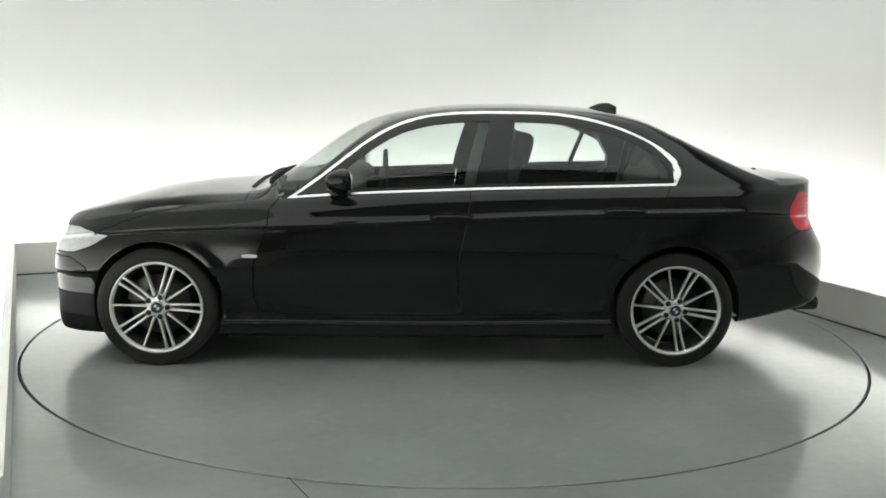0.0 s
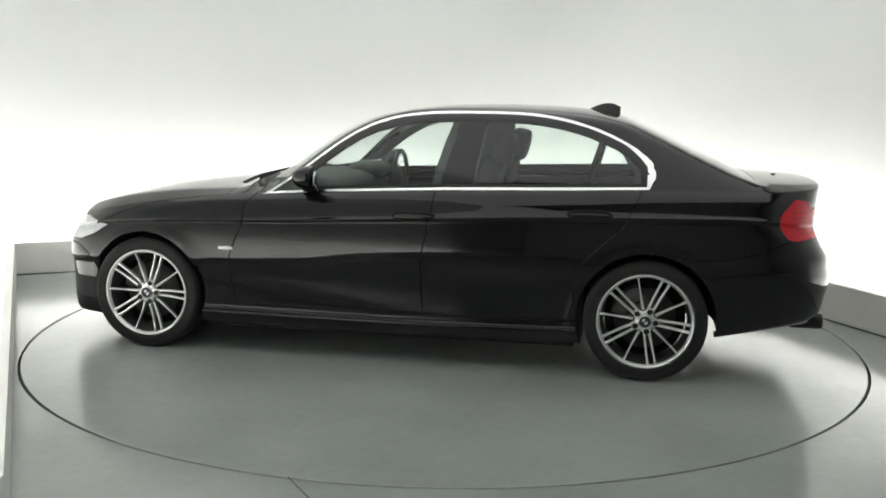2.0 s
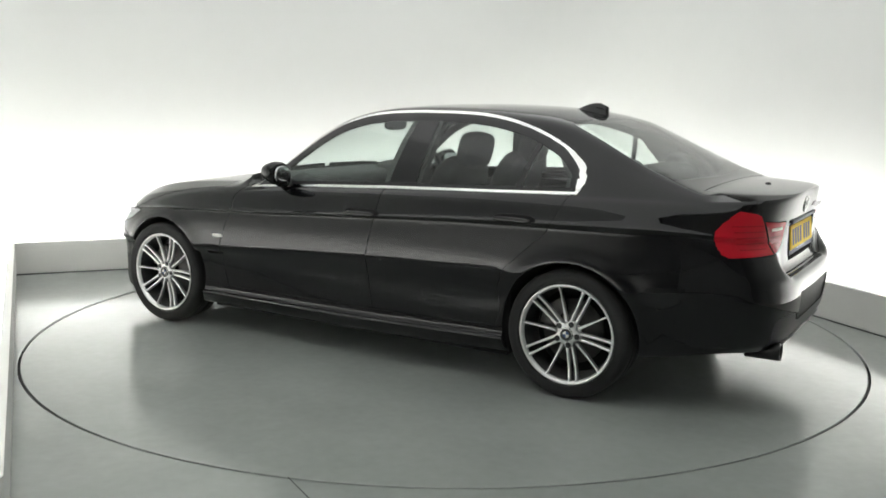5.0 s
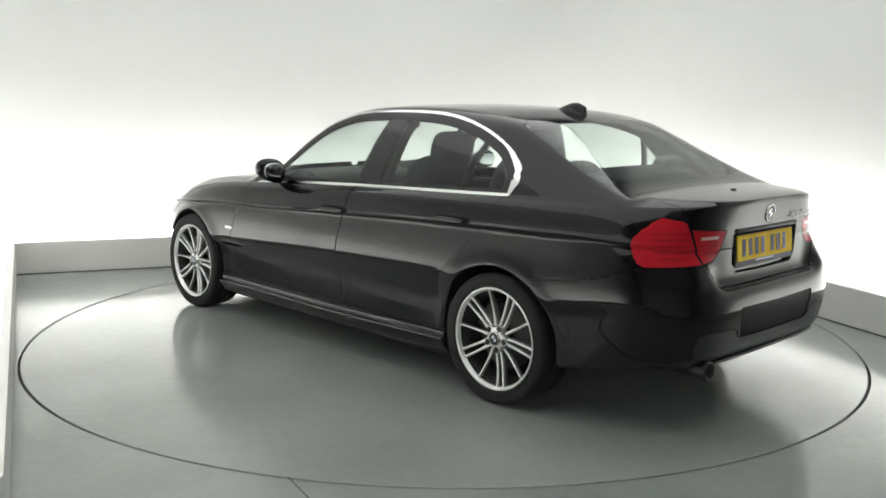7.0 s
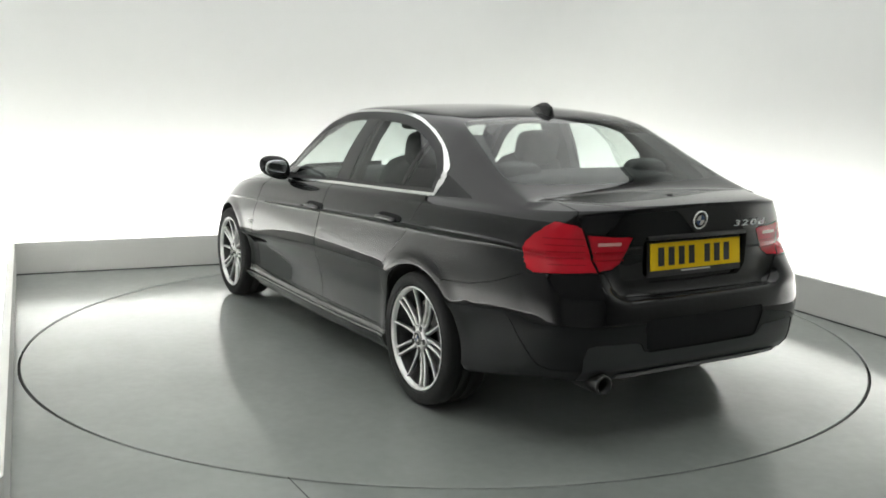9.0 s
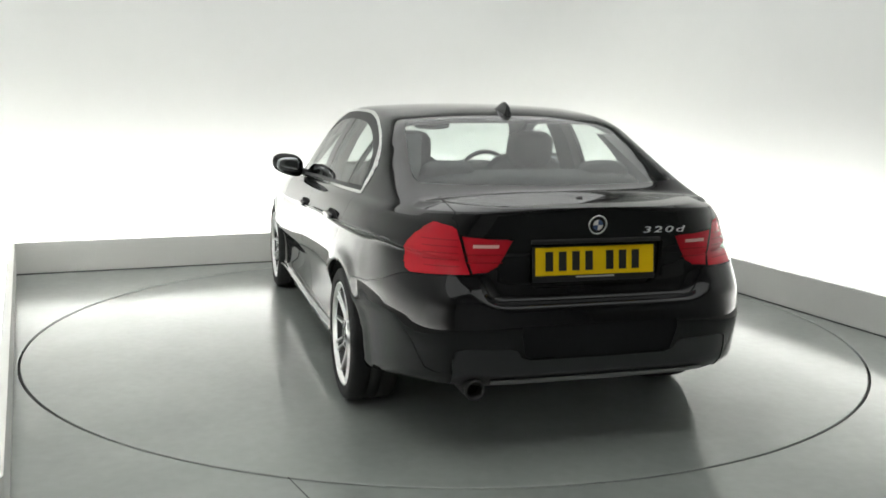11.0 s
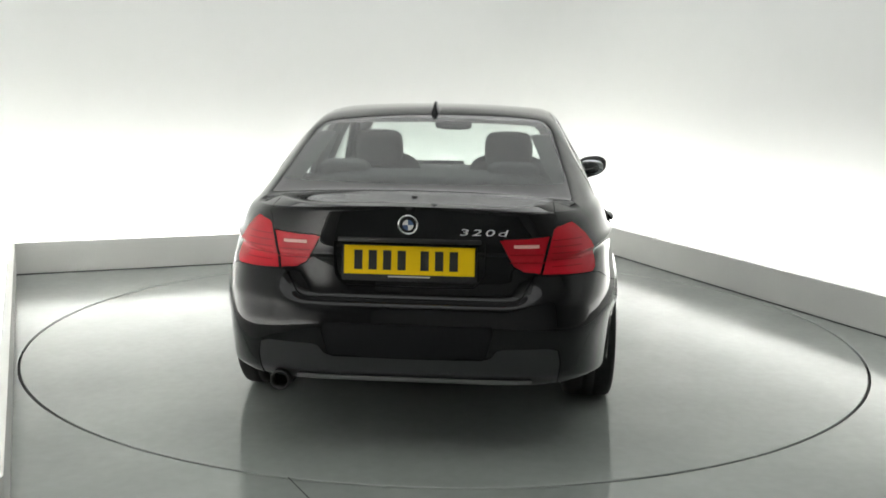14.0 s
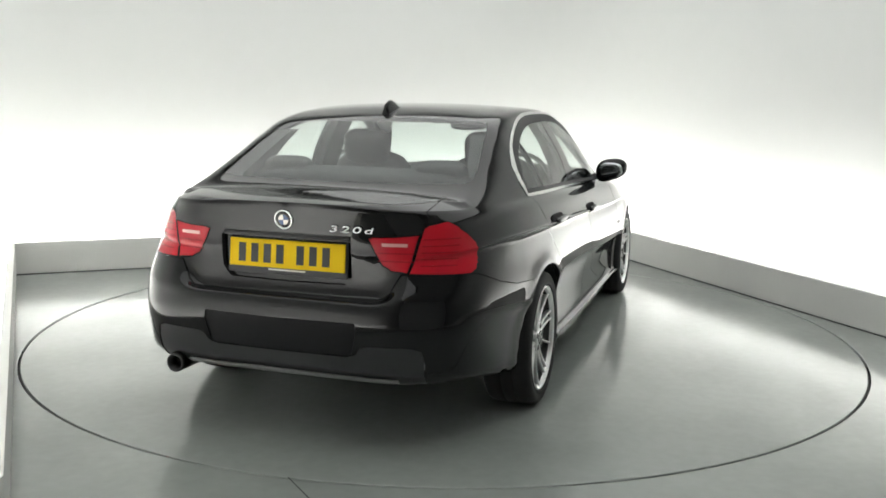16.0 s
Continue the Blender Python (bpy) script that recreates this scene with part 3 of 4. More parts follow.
def panel(skin, faces, gap=0.003, depth=0.012, both=False, lift=0.0, mirror=False):
    """A panel lifted off the skin: drawn in at its edges by the gap and given a turned-in rim."""
    bm = bmesh.new()
    known = {}
    normals = {}
    for i in faces:
        f = skin.faces[i]
        vs = []
        for v in f.verts:
            if v not in known:
                known[v] = bm.verts.new(v.co)
                normals[known[v]] = shade_at(v.co)
            vs.append(known[v])
        try:
            bm.faces.new(vs)
        except ValueError:
            pass
    bm.normal_update()
    if lift:
        for v, n in normals.items():
            v.co += n * lift
    moves = {}
    rim = []
    for e in bm.edges:
        if len(e.link_faces) != 1:
            continue
        a, b = e.verts
        if both and a.co.y < 0.012 and b.co.y < 0.012:
            continue
        mid = (a.co + b.co) / 2
        if both and abs(mid.x) > 1.95 and mid.y < 0.45 and mid.z > (0.93 if mid.x < 0 else 0.66):
            continue
        rim.append(e)
        f = e.link_faces[0]
        w = f.normal.cross(b.co - a.co)
        if w.length < 1e-9:
            continue
        w.normalize()
        if w.dot(f.calc_center_median() - (a.co + b.co) / 2) < 0:
            w = -w
        for v in e.verts:
            moves.setdefault(v, []).append(w)
    for v, ws in moves.items():
        m = sum(ws, Vector())
        if m.length > 1e-6:
            m = m.normalized() * gap
            if both and v.co.y < 0.0008:
                m.y = 0
            v.co += m
    if depth and rim:
        dirs = {v: normals.get(v, Vector((0, 0, 1))) for e in rim for v in e.verts}
        new_v = {}
        for v, n in dirs.items():
            new_v[v] = bm.verts.new(v.co - n * depth)
        for e in rim:
            a, b = e.verts
            f = e.link_faces[0]
            loop = [l for l in f.loops if l.edge == e][0]
            s, t = loop.vert, loop.link_loop_next.vert
            g = bm.faces.new([t, s, new_v[s], new_v[t]])
            g.material_index = 1
            e.smooth = False
    if both:
        src = list(bm.faces)
        made = {}
        for f in src:
            vs = []
            for v in reversed(f.verts):
                if v not in made:
                    made[v] = v if v.co.y < 0.0008 else bm.verts.new((v.co.x, -v.co.y, v.co.z))
                vs.append(made[v])
            if len(set(vs)) == len(vs):
                try:
                    bm.faces.new(vs).material_index = f.material_index
                except ValueError:
                    pass
        sharp = [(made[e.verts[0]], made[e.verts[1]]) for e in rim]
        for a, b in sharp:
            e = bm.edges.get((a, b))
            if e:
                e.smooth = False
    if mirror:
        for v in bm.verts:
            v.co.y = -v.co.y
        bmesh.ops.reverse_faces(bm, faces=bm.faces)
    return bm


car = tagged(new("car"), "shiny black four-door saloon car on the turntable", "car")
SKIN, GROUPS = make_skin()
SKIN.faces.ensure_lookup_table()


def skin_part(name, bm, mat, parent, label=""):
    normals = [shade_at(v.co) for v in bm.verts]
    # rims of most panels in matt black: shade of the shut lines as colour
    ob = part(name, bm, [mat, mat if mat in (M_CHROME, M_GLOSSBLACK) else M_WELL_SHADE], parent, label)
    ob.data.normals_split_custom_set_from_vertices(normals)
    return ob


def pair(name, group, mat, label="", **kw):
    """The same panel on both flanks."""
    out = []
    for m in (False, True):
        out.append(skin_part(name, panel(SKIN, GROUPS[group], mirror=m, **kw), mat, car, label))
    return out


def middle(name, group, mat, label="", **kw):
    return skin_part(name, panel(SKIN, GROUPS[group], both=True, **kw), mat, car, label)


doors_f = pair("front_door", "front_door", M_PAINT)
doors_r = pair("rear_door", "rear_door", M_PAINT)
pair("front_wing", "front_wing", M_PAINT)
pair("rear_quarter_panel", "quarter", M_PAINT, gap=0.0)
if "cowl" in GROUPS:
    middle("cowl", "cowl", M_TRIM, "black scuttle panel")
pair("roof_pillar", "a_pillar", M_PAINT, gap=0.0)
pair("side_skirt", "sill", M_PAINT, gap=0.0)
pair("window_trim", "chrome", M_CHROME, "bright chrome window surround", lift=0.004, gap=0.0, depth=0.01)
pair("window_seal", "seal", M_TRIM, "black window frame", gap=0, depth=0.012, lift=0.001)
pair("front_side_window", "front_glass", M_GLASS, "tinted glass", depth=0, gap=0)
pair("rear_side_window", "rear_glass", M_GLASS, "tinted glass", depth=0, gap=0)
pair("quarter_window", "quarter_glass", M_GLASS, "tinted glass", depth=0, gap=0)
pair("door_pillar", "b_pillar", M_GLOSSBLACK, "gloss black pillar", depth=0.02, gap=0, lift=0.001)
pair("window_divider", "divider", M_GLOSSBLACK, "gloss black divider", depth=0.02, gap=0, lift=0.001)
pair("headlamp", "headlamp", M_HEAD, "clear headlamp")
lamps_out = pair("tail_lamp", "lamp_outer", M_RED, "red tail lamp", gap=0.0015)
lamps_in = pair("boot_lamp", "lamp_inner", M_RED, "red tail lamp on the boot lid", gap=0.0015)
middle("bonnet", "bonnet", M_PAINT)
middle("roof", "roof", M_PAINT, gap=0.0)
boot = middle("boot_lid", "boot_lid", M_PAINT, depth=0.03)
middle("plate_recess", "recess", M_PAINT, lift=-0.022, gap=0.0, depth=0)
middle("rear_bumper", "rear_bumper", M_PAINT)
middle("bumper_insert", "insert", M_GRILLE, "smooth black bumper insert", lift=-0.006, gap=0.0, depth=0)
middle("diffuser", "diffuser", M_VALANCE, "satin black lower valance", lift=-0.004, gap=0, depth=0.02)
middle("front_lip", "front_lip", M_GRILLE, "satin black lower bumper lip", gap=0)
middle("front_bumper", "front_bumper", M_PAINT)
middle("rear_screen", "rear_screen", M_SCREEN, "tinted rear glass", depth=0, gap=0)
middle("windscreen", "windscreen", M_SCREEN, "windscreen glass", depth=0, gap=0)


# ---------------------------------------------------------------- car details
TREE = BVHTree.FromBMesh(SKIN)


def flank(x, z):
    """The place and outward direction of the left flank at x, z."""
    co, no, _, _ = TREE.ray_cast(Vector((x, 2, z)), Vector((0, -1, 0)))
    return co, (no if no.y > 0 else -no)


def back(y, z):
    co, no, _, _ = TREE.ray_cast(Vector((-4, abs(y), z)), Vector((1, 0, 0)))
    no = no if no.x < 0 else -no
    s = 1 if y >= 0 else -1
    return Vector((co.x, co.y * s, co.z)), Vector((no.x, no.y * s, no.z))


def top(x, y):
    co, no, _, _ = TREE.ray_cast(Vector((x, abs(y), 3)), Vector((0, 0, -1)))
    return co, no


def lathe(profile, n=64, bm=None, arc=(0, 360)):
    """Turns a profile of (radius, y) about the y axis."""
    bm = bm or bmesh.new()
    whole = arc[1] - arc[0] >= 360
    steps = n if whole else n + 1
    rings = []
    for k in range(steps):
        a = radians(arc[0] + (arc[1] - arc[0]) * k / n)
        rings.append([bm.verts.new((r * math.cos(a), y, r * math.sin(a))) for r, y in profile])
    for k in range(n):
        a, b = rings[k], rings[(k + 1) % steps]
        for i in range(len(profile) - 1):
            bm.faces.new([a[i], a[i + 1], b[i + 1], b[i]])
    bmesh.ops.recalc_face_normals(bm, faces=bm.faces)
    return bm


def bar_between(bm, p, q, w0, w1, d0, d1, up=Vector((0, 1, 0)), bevel=0.003):
    """A tapered bar from p to q with rounded edges."""
    p, q = Vector(p), Vector(q)
    f = (q - p).normalized()
    s = f.cross(up).normalized()
    u = s.cross(f)
    vs = []
    for o, w, d in ((p, w0, d0), (q, w1, d1)):
        vs.append([bm.verts.new(o + s * a * w / 2 + u * b * d / 2) for a, b in ((-1, -1), (1, -1), (1, 1), (-1, 1))])
    a, b = vs
    fs = [bm.faces.new(list(reversed(a))), bm.faces.new(b)] + [bm.faces.new([a[i], a[(i + 1) % 4], b[(i + 1) % 4], b[i]]) for i in range(4)]
    bmesh.ops.recalc_face_normals(bm, faces=fs)
    if bevel:
        bmesh.ops.bevel(bm, geom=list({e for g in fs for e in g.edges}), offset=bevel, segments=2, affect="EDGES", profile=0.5)
    return bm


def blob(size, centre=(0, 0, 0), power=3.0, n=20, m=None):
    """A rounded block: a superellipsoid."""
    bm = bmesh.new()
    bmesh.ops.create_uvsphere(bm, u_segments=n * 2, v_segments=n, radius=1)
    for v in bm.verts:
        c = v.co.normalized()
        k = (abs(c.x) ** power + abs(c.y) ** power + abs(c.z) ** power) ** (-1 / power)
        v.co = Vector((c.x * k * size[0] / 2, c.y * k * size[1] / 2, c.z * k * size[2] / 2))
    bmesh.ops.transform(bm, matrix=Matrix.Translation(centre) @ (m or Matrix()), verts=bm.verts)
    return bm


# ---- wheels
def spoke(bm, a, s, r0, r1, off0, off1, w0, w1):
    """A slim spoke from the hub to the rim, dished inwards and flared where it meets the rim."""
    rows = []
    ca, sa = math.cos(a), math.sin(a)
    for k in range(9):
        f = k / 8
        r = r0 + (r1 - r0) * f
        o = s * (off0 + (off1 - off0) * f ** 0.8)
        w = (w0 + (w1 - w0) * min(f * 1.6, 1)) * (1 + 0.55 * max(f - 0.86, 0) / 0.14) / 2
        y = 0.080 + 0.018 * f ** 1.6 - 0.004 * math.sin(f * math.pi)
        sec = ((-w, -.024), (-w, -.003), (-w * .55, 0), (w * .55, 0), (w, -.003), (w, -.024))
        rows.append([bm.verts.new((r * ca - (o + d) * sa, y + e, r * sa + (o + d) * ca)) for d, e in sec])
    for p, q in zip(rows, rows[1:]):
        for i in range(6):
            bm.faces.new([p[i], p[(i + 1) % 6], q[(i + 1) % 6], q[i]])
    bm.faces.new(rows[0])
    bm.faces.new(list(reversed(rows[-1])))
    bmesh.ops.recalc_face_normals(bm, faces=bm.faces)
    return bm


def make_wheel(base):
    wheel = part("wheel", lathe([(.228, .088), (.233, .100), (.240, .108), (.246, .108), (.2485, .102), (.246, .094), (.240, .092)], 72), M_ALLOY, car, "silver multi-spoke alloy wheel")
    part("barrel", lathe([(.240, .092), (.230, .080), (.220, .050), (.214, .0), (.218, -.06), (.235, -.098), (.246, -.104), (.246, -.100), (.226, -.06), (.222, .0), (.226, .05), (.228, .088)], 60), M_SHADED_BARREL, wheel, "inner alloy barrel of the rim, coloured dark for shade")
    part("tyre", lathe([(.243, -.098), (.250, -.106), (.275, -.113), (.295, -.112), (.308, -.104), (.3145, -.088), (.316, -.06), (.3163, -.031), (.310, -.030), (.310, -.024), (.3165, -.023), (.3165, .023), (.310, .024), (.310, .030),
                        (.3163, .031), (.316, .06), (.3145, .088), (.308, .104), (.295, .112), (.275, .1135), (.262, .111), (.2605, .1125), (.255, .1125), (.250, .108), (.243, .101)], 72), M_RUBBER, wheel, "black low-profile tyre")
    for k in range(5):
        a = radians(base + 72 * k)
        for s in (-1, 1):
            part("spoke", spoke(bmesh.new(), a, s, .060, .236, .0120, .0200, .0150, .0118), M_ALLOY, wheel)
        part("spoke", spoke(bmesh.new(), a + radians(36), 0, .060, .236, 0, 0, .0150, .0085), M_ALLOY, wheel)
        # dark discs at the roots of the paired spokes stand for shaded bolt wells
        for n, prof, mat, lab in (("bolt_shade", [(.0150, .0905), (.0145, .0922), (.0130, .0926), (0, .0922)], M_TRIM, "dark disc for the shade in a bolt recess"),
                                  ("wheel_bolt", [(0, .0945), (.0050, .0945), (.0062, .0936), (.0062, .090)], M_DARKMETAL, "dark wheel bolt")):
            bm = lathe(prof, 14)
            bmesh.ops.translate(bm, verts=bm.verts, vec=(.0545 * math.cos(a), 0, .0545 * math.sin(a)))
            part(n, bm, mat, wheel, lab)
    # five-lobed hub
    bm = bmesh.new()
    rings = []
    for lift, y in ((.94, .056), (1.0, .066), (1.0, .085), (.95, .0905), (.50, .0915)):
        ring = []
        for k in range(80):
            t = 2 * math.pi * k / 80
            r = (.0625 + .0105 * math.cos(5 * (t - radians(base)))) * lift
            ring.append(bm.verts.new((r * math.cos(t), y, r * math.sin(t))))
        rings.append(ring)
    for p, q in zip(rings, rings[1:]):
        for k in range(80):
            bm.faces.new([p[k], p[(k + 1) % 80], q[(k + 1) % 80], q[k]])
    bmesh.ops.recalc_face_normals(bm, faces=bm.faces)
    part("hub", bm, M_ALLOY, wheel)
    part("hub_cap", lathe([(0, .0985), (.020, .098), (.030, .096), (.034, .092), (.034, .088)], 32), M_TRIM, wheel, "round dark hub cap with a pale rim")
    part("hub_ring", lathe([(.0285, .0978), (.0325, .0968), (.0330, .0948), (.0285, .0962)], 32), M_CHROME, wheel)
    for k in range(4):
        bm = bmesh.new()
        vs = [bm.verts.new((0, .0992, 0))] + [bm.verts.new((.0165 * math.cos(radians(90 * k + 15 * j)), .0988, .0165 * math.sin(radians(90 * k + 15 * j)))) for j in range(7)]
        bm.faces.new(vs)
        bmesh.ops.recalc_face_normals(bm, faces=bm.faces)
        part("cap_field", bm, M_BLUE if k % 2 else M_LENS, wheel)
    # added black disc that stops light from showing through the open wheel
    part("backing_disc", lathe([(.03, -.030), (.208, -.030), (.208, -.036), (.03, -.036)], 40), M_WELL_SHADE, wheel, "black disc added to block the view through the wheel")
    part("brake_disc", lathe([(.05, .020), (.085, .022), (.088, .010), (.160, .010), (.160, -.014), (.05, -.014)], 48), M_DISC, wheel, "grey steel brake disc")
    bm = lathe([(.100, .032), (.168, .034), (.176, .020), (.176, -.04), (.100, -.04), (.100, .032)], 14, arc=(10, 75))
    part("brake_caliper", bm, M_DISC, wheel, "grey brake caliper")
    return wheel


def place_wheels():
    base = {"f": 38, "r": 43}
    for key, (x, y) in (("f", (1.392, .790)), ("r", (-1.385, .782))):
        w = make_wheel(base[key])
        w.matrix_basis = pose(x, y, .3165)
        copy_thing(w, pose(x, -y, .3165, 0, 23, 180))


place_wheels()

# ---- wells, floor pan, arches
for ax, az, ar in ARCHES:
    for s in (1, -1):
        bm = lathe([(ar + .006, .885), (ar + .010, .60), (ar, .48), (.30, .44), (0, .44)], 40, arc=(-22, 202) if ax > 0 else (-22, 186))
        bmesh.ops.transform(bm, matrix=pose(ax, 0, az) @ Matrix.Diagonal((1, s, 1, 1)), verts=bm.verts)
        # trim what would stand out of the flank
        for v in bm.verts:
            if abs(v.co.y) > .7:
                h = TREE.ray_cast(Vector((v.co.x, 2, v.co.z)), Vector((0, -1, 0)))[0]
                v.co.y = s * min(abs(v.co.y), (h.y - .006) if h else .85)
        part("wheel_well", bm, M_WELL_SHADE, car, "black wheel well liner")
bm = bmesh.new()
box_into(bm, (-1.02, -.79, .135), (1.03, .79, .19))
part("underbody", bm, M_WELL_SHADE, car, "black underbody", smooth=False)
for s in (1, -1):
    for x0, x1 in ((-1.06, -.93), (.93, 1.06)):
        part("arch_baffle", box((x0, min(s * .60, s * .84), .17), (x1, max(s * .60, s * .84), .50)), M_WELL_SHADE, car, smooth=False)
part("front_undertray", box((1.0, -.46, .185), (1.95, .46, .20)), M_WELL_SHADE, car, smooth=False)
part("rear_undertray", box((-2.1, -.46, .275), (-1.0, .46, .29)), M_WELL_SHADE, car, smooth=False)

# ---- handles, mirrors, fin, repeaters
for (x, z), ds in (((-.165, .812), doors_f), ((-1.085, .852), doors_r)):
    co, no = flank(x, z)
    for s, d in zip((1, -1), ds):
        bm = blob((.205, .030, .030), (x, (co.y + .022), z), 3.2)
        # flat black blob in place of the shade in the handle's bowl
        bm2 = blob((.235, .016, .062), (x, co.y - .002, z - .004), 3.0)
        if s < 0:
            for b in (bm, bm2):
                bmesh.ops.transform(b, matrix=Matrix.Diagonal((1, -1, 1, 1)), verts=b.verts)
                bmesh.ops.reverse_faces(b, faces=b.faces)
        part("door_handle", bm, M_PAINT, d, "black door handle")
        part("handle_shade", bm2, M_WELL_SHADE, d)


M_MIRROR = material("mirror_silver", (.55, .57, .58), .02, metal=1.0)


def mirror_shape():
    bm = blob((.190, .200, .140), (0, 0, 0), 2.6, 24)
    for v in bm.verts:
        # flat glass side towards the rear, tapered nose towards the front
        if v.co.x < 0:
            v.co.x *= 0.40
        else:
            k = 1 - 0.30 * (v.co.x / .10)
            v.co.z *= k
            v.co.y = v.co.y * k
        v.co.z -= 0.02 * (-v.co.y / .1)
        v.co.z *= 1 - 0.14 * max(v.co.y, -0.1) / .1
    return bm


for s in (1, -1):
    flip = Matrix.Diagonal((1, s, 1, 1))
    bm = mirror_shape()
    bmesh.ops.transform(bm, matrix=flip @ pose(.402, .915, .996, 0, 0, 4), verts=bm.verts)
    if s < 0:
        bmesh.ops.reverse_faces(bm, faces=bm.faces)
    m = part("wing_mirror", bm, M_PAINT, car, "black door mirror housing")
    bm = blob((.020, .150, .092), (0, 0, 0), 2.8, 16)
    bmesh.ops.transform(bm, matrix=flip @ pose(.366, .917, .996, 0, 0, 10), verts=bm.verts)
    if s < 0:
        bmesh.ops.reverse_faces(bm, faces=bm.faces)
    part("mirror_glass", bm, M_MIRROR, m, "silvered mirror glass")
    bm = bmesh.new()
    bar_between(bm, (.45, s * .775, .935), (.42, s * .86, .958), .10, .07, .045, .04, up=Vector((0, 0, 1)), bevel=.012)
    part("mirror_arm", bm, M_TRIM, m, "black mirror arm")
    bm = bmesh.new()
    for p in ((.66, .905), (.50, .925), (.50, 1.02)):
        co, no = flank(*p)
        bm.verts.new((co.x, s * (co.y + .006), co.z))
    f = bm.faces.new(list(bm.verts)[:3])
    r = bmesh.ops.extrude_face_region(bm, geom=[f])
    bmesh.ops.translate(bm, verts=[v for v in r["geom"] if isinstance(v, bmesh.types.BMVert)], vec=(0, -s * .02, 0))
    bmesh.ops.recalc_face_normals(bm, faces=bm.faces)
    part("mirror_base", bm, M_TRIM, m, "black mirror base triangle", smooth=False)

    co, no = flank(.895, .600)
    bm = blob((.085, .014, .020), (.895, s * (co.y + .002), .600), 3)
    part("side_repeater", bm, M_LENS, car, "pale side indicator")

bm = bmesh.new()
fin_rows = []
for k in range(9):
    f = k / 8
    x = -1.025 - .180 * f
    h = (.004 + .058 * math.sin(f / .8 * math.pi / 2)) if f < .8 else .062 - .010 * (f - .8) / .2
    w = .062 - .022 * f
    zc = ROOF(x) - .004
    fin_rows.append([bm.verts.new((x, w / 2 * y, zc + h * z)) for j, (y, z) in enumerate(((1, 0), (.72, .25), (.42, .60), (.26, .9), (0, 1.0), (-.26, .9), (-.42, .60), (-.72, .25), (-1, 0)))])
for a, b in zip(fin_rows, fin_rows[1:]):
    for i in range(8):
        bm.faces.new([a[i], a[i + 1], b[i + 1], b[i]])
bm.faces.new(fin_rows[-1])
bm.faces.new(list(reversed(fin_rows[0])))
bmesh.ops.recalc_face_normals(bm, faces=bm.faces)
part("roof_aerial", bm, M_PAINT, car, "black shark-fin roof aerial")

co, no = top(-2.085, 0.004)
part("boot_button", blob((.030, .026, .009), (co.x, 0, co.z + .002), 2), M_TRIM, boot, "small black knob")

# ---- tail
plate_c = Vector((-2.262, 0, .792))
plate = part("number_plate", box((-.003, -.262, -.0575), (.003, .262, .0575), Matrix.Translation(plate_c) @ pose(0, 0, 0, 0, 5), .0015), M_PLATE, boot, "yellow reflective number plate", smooth=False)
bars = [(.204 - .058 * k) for k in range(4)] + [-.062 - .058 * k for k in range(3)]
for y in bars:
    part("plate_bar", box((-.0045, y - .0165, -.039), (-.0030, y + .0165, .039), Matrix.Translation(plate_c) @ pose(0, 0, 0, 0, 5)), M_INK, plate, "black printed bar", smooth=False)
part("plate_caption", box((.0025, -.085, -.0690), (.0038, .085, -.0625), Matrix.Translation(plate_c) @ pose(0, 0, 0, 0, 5)), M_LENS, plate, "thin pale caption bar under the plate", smooth=False)
part("plate_holder", box((.004, -.272, -.085), (.014, .272, .062), Matrix.Translation(plate_c) @ pose(0, 0, 0, 0, 5), .004), M_TRIM, boot, "black plate holder", smooth=False)
bm = bmesh.new()
bar_between(bm, (-2.268, -.285, .873), (-2.268, .285, .873), .018, .018, .014, .014, up=Vector((1, 0, 0)), bevel=.004)
part("boot_grip", bm, M_TRIM, boot, "black grip strip above the plate")

co, no = back(0.004, .938)
tilt = no.to_track_quat("Y", "Z").to_matrix().to_4x4()
badge = Matrix.Translation(co) @ tilt
for n, prof, mat in (("badge_ring", [(.033, .002), (.036, .006), (.041, .005), (.0415, 0)], M_CHROME), ("badge_band", [(.022, .004), (.033, .003)], M_GLOSSBLACK)):
    bm = lathe(prof, 36)
    bmesh.ops.transform(bm, matrix=badge, verts=bm.verts)
    part(n, bm, mat, boot, "round chrome-edged emblem" if n == "badge_ring" else "")
for k in range(4):
    bm = bmesh.new()
    vs = [bm.verts.new((0, .0045, 0))] + [bm.verts.new((.022 * math.cos(radians(90 * k + 15 * j)), .0042, .022 * math.sin(radians(90 * k + 15 * j)))) for j in range(7)]
    bm.faces.new(vs)
    bmesh.ops.transform(bm, matrix=badge, verts=bm.verts)
    bmesh.ops.recalc_face_normals(bm, faces=bm.faces)
    part("badge_field", bm, M_BLUE if k % 2 else M_LENS, boot)

# model number in chrome
M_BADGE = material("bright_badge_metal", (0.80, 0.80, 0.80), 0.45, metal=0.3)
curve = bpy.data.curves.new("lettering", "FONT")
curve.body, curve.size, curve.extrude, curve.align_x, curve.space_character = "320d", .046, .0015, "CENTER", 1.25
curve.shear = 0.15
tmp = new("lettering", curve)
bpy.context.view_layer.update()
letters = bpy.data.meshes.new_from_object(tmp.evaluated_get(bpy.context.evaluated_depsgraph_get()))
bpy.data.objects.remove(tmp)
letters.materials.clear()
letters.materials.append(M_BADGE)
co, no = back(-.205, .905)
co = Vector((co.x, -.292, co.z))
ob = new("model_lettering", letters)
ob.parent = boot
ob["label"] = "small chrome letters"
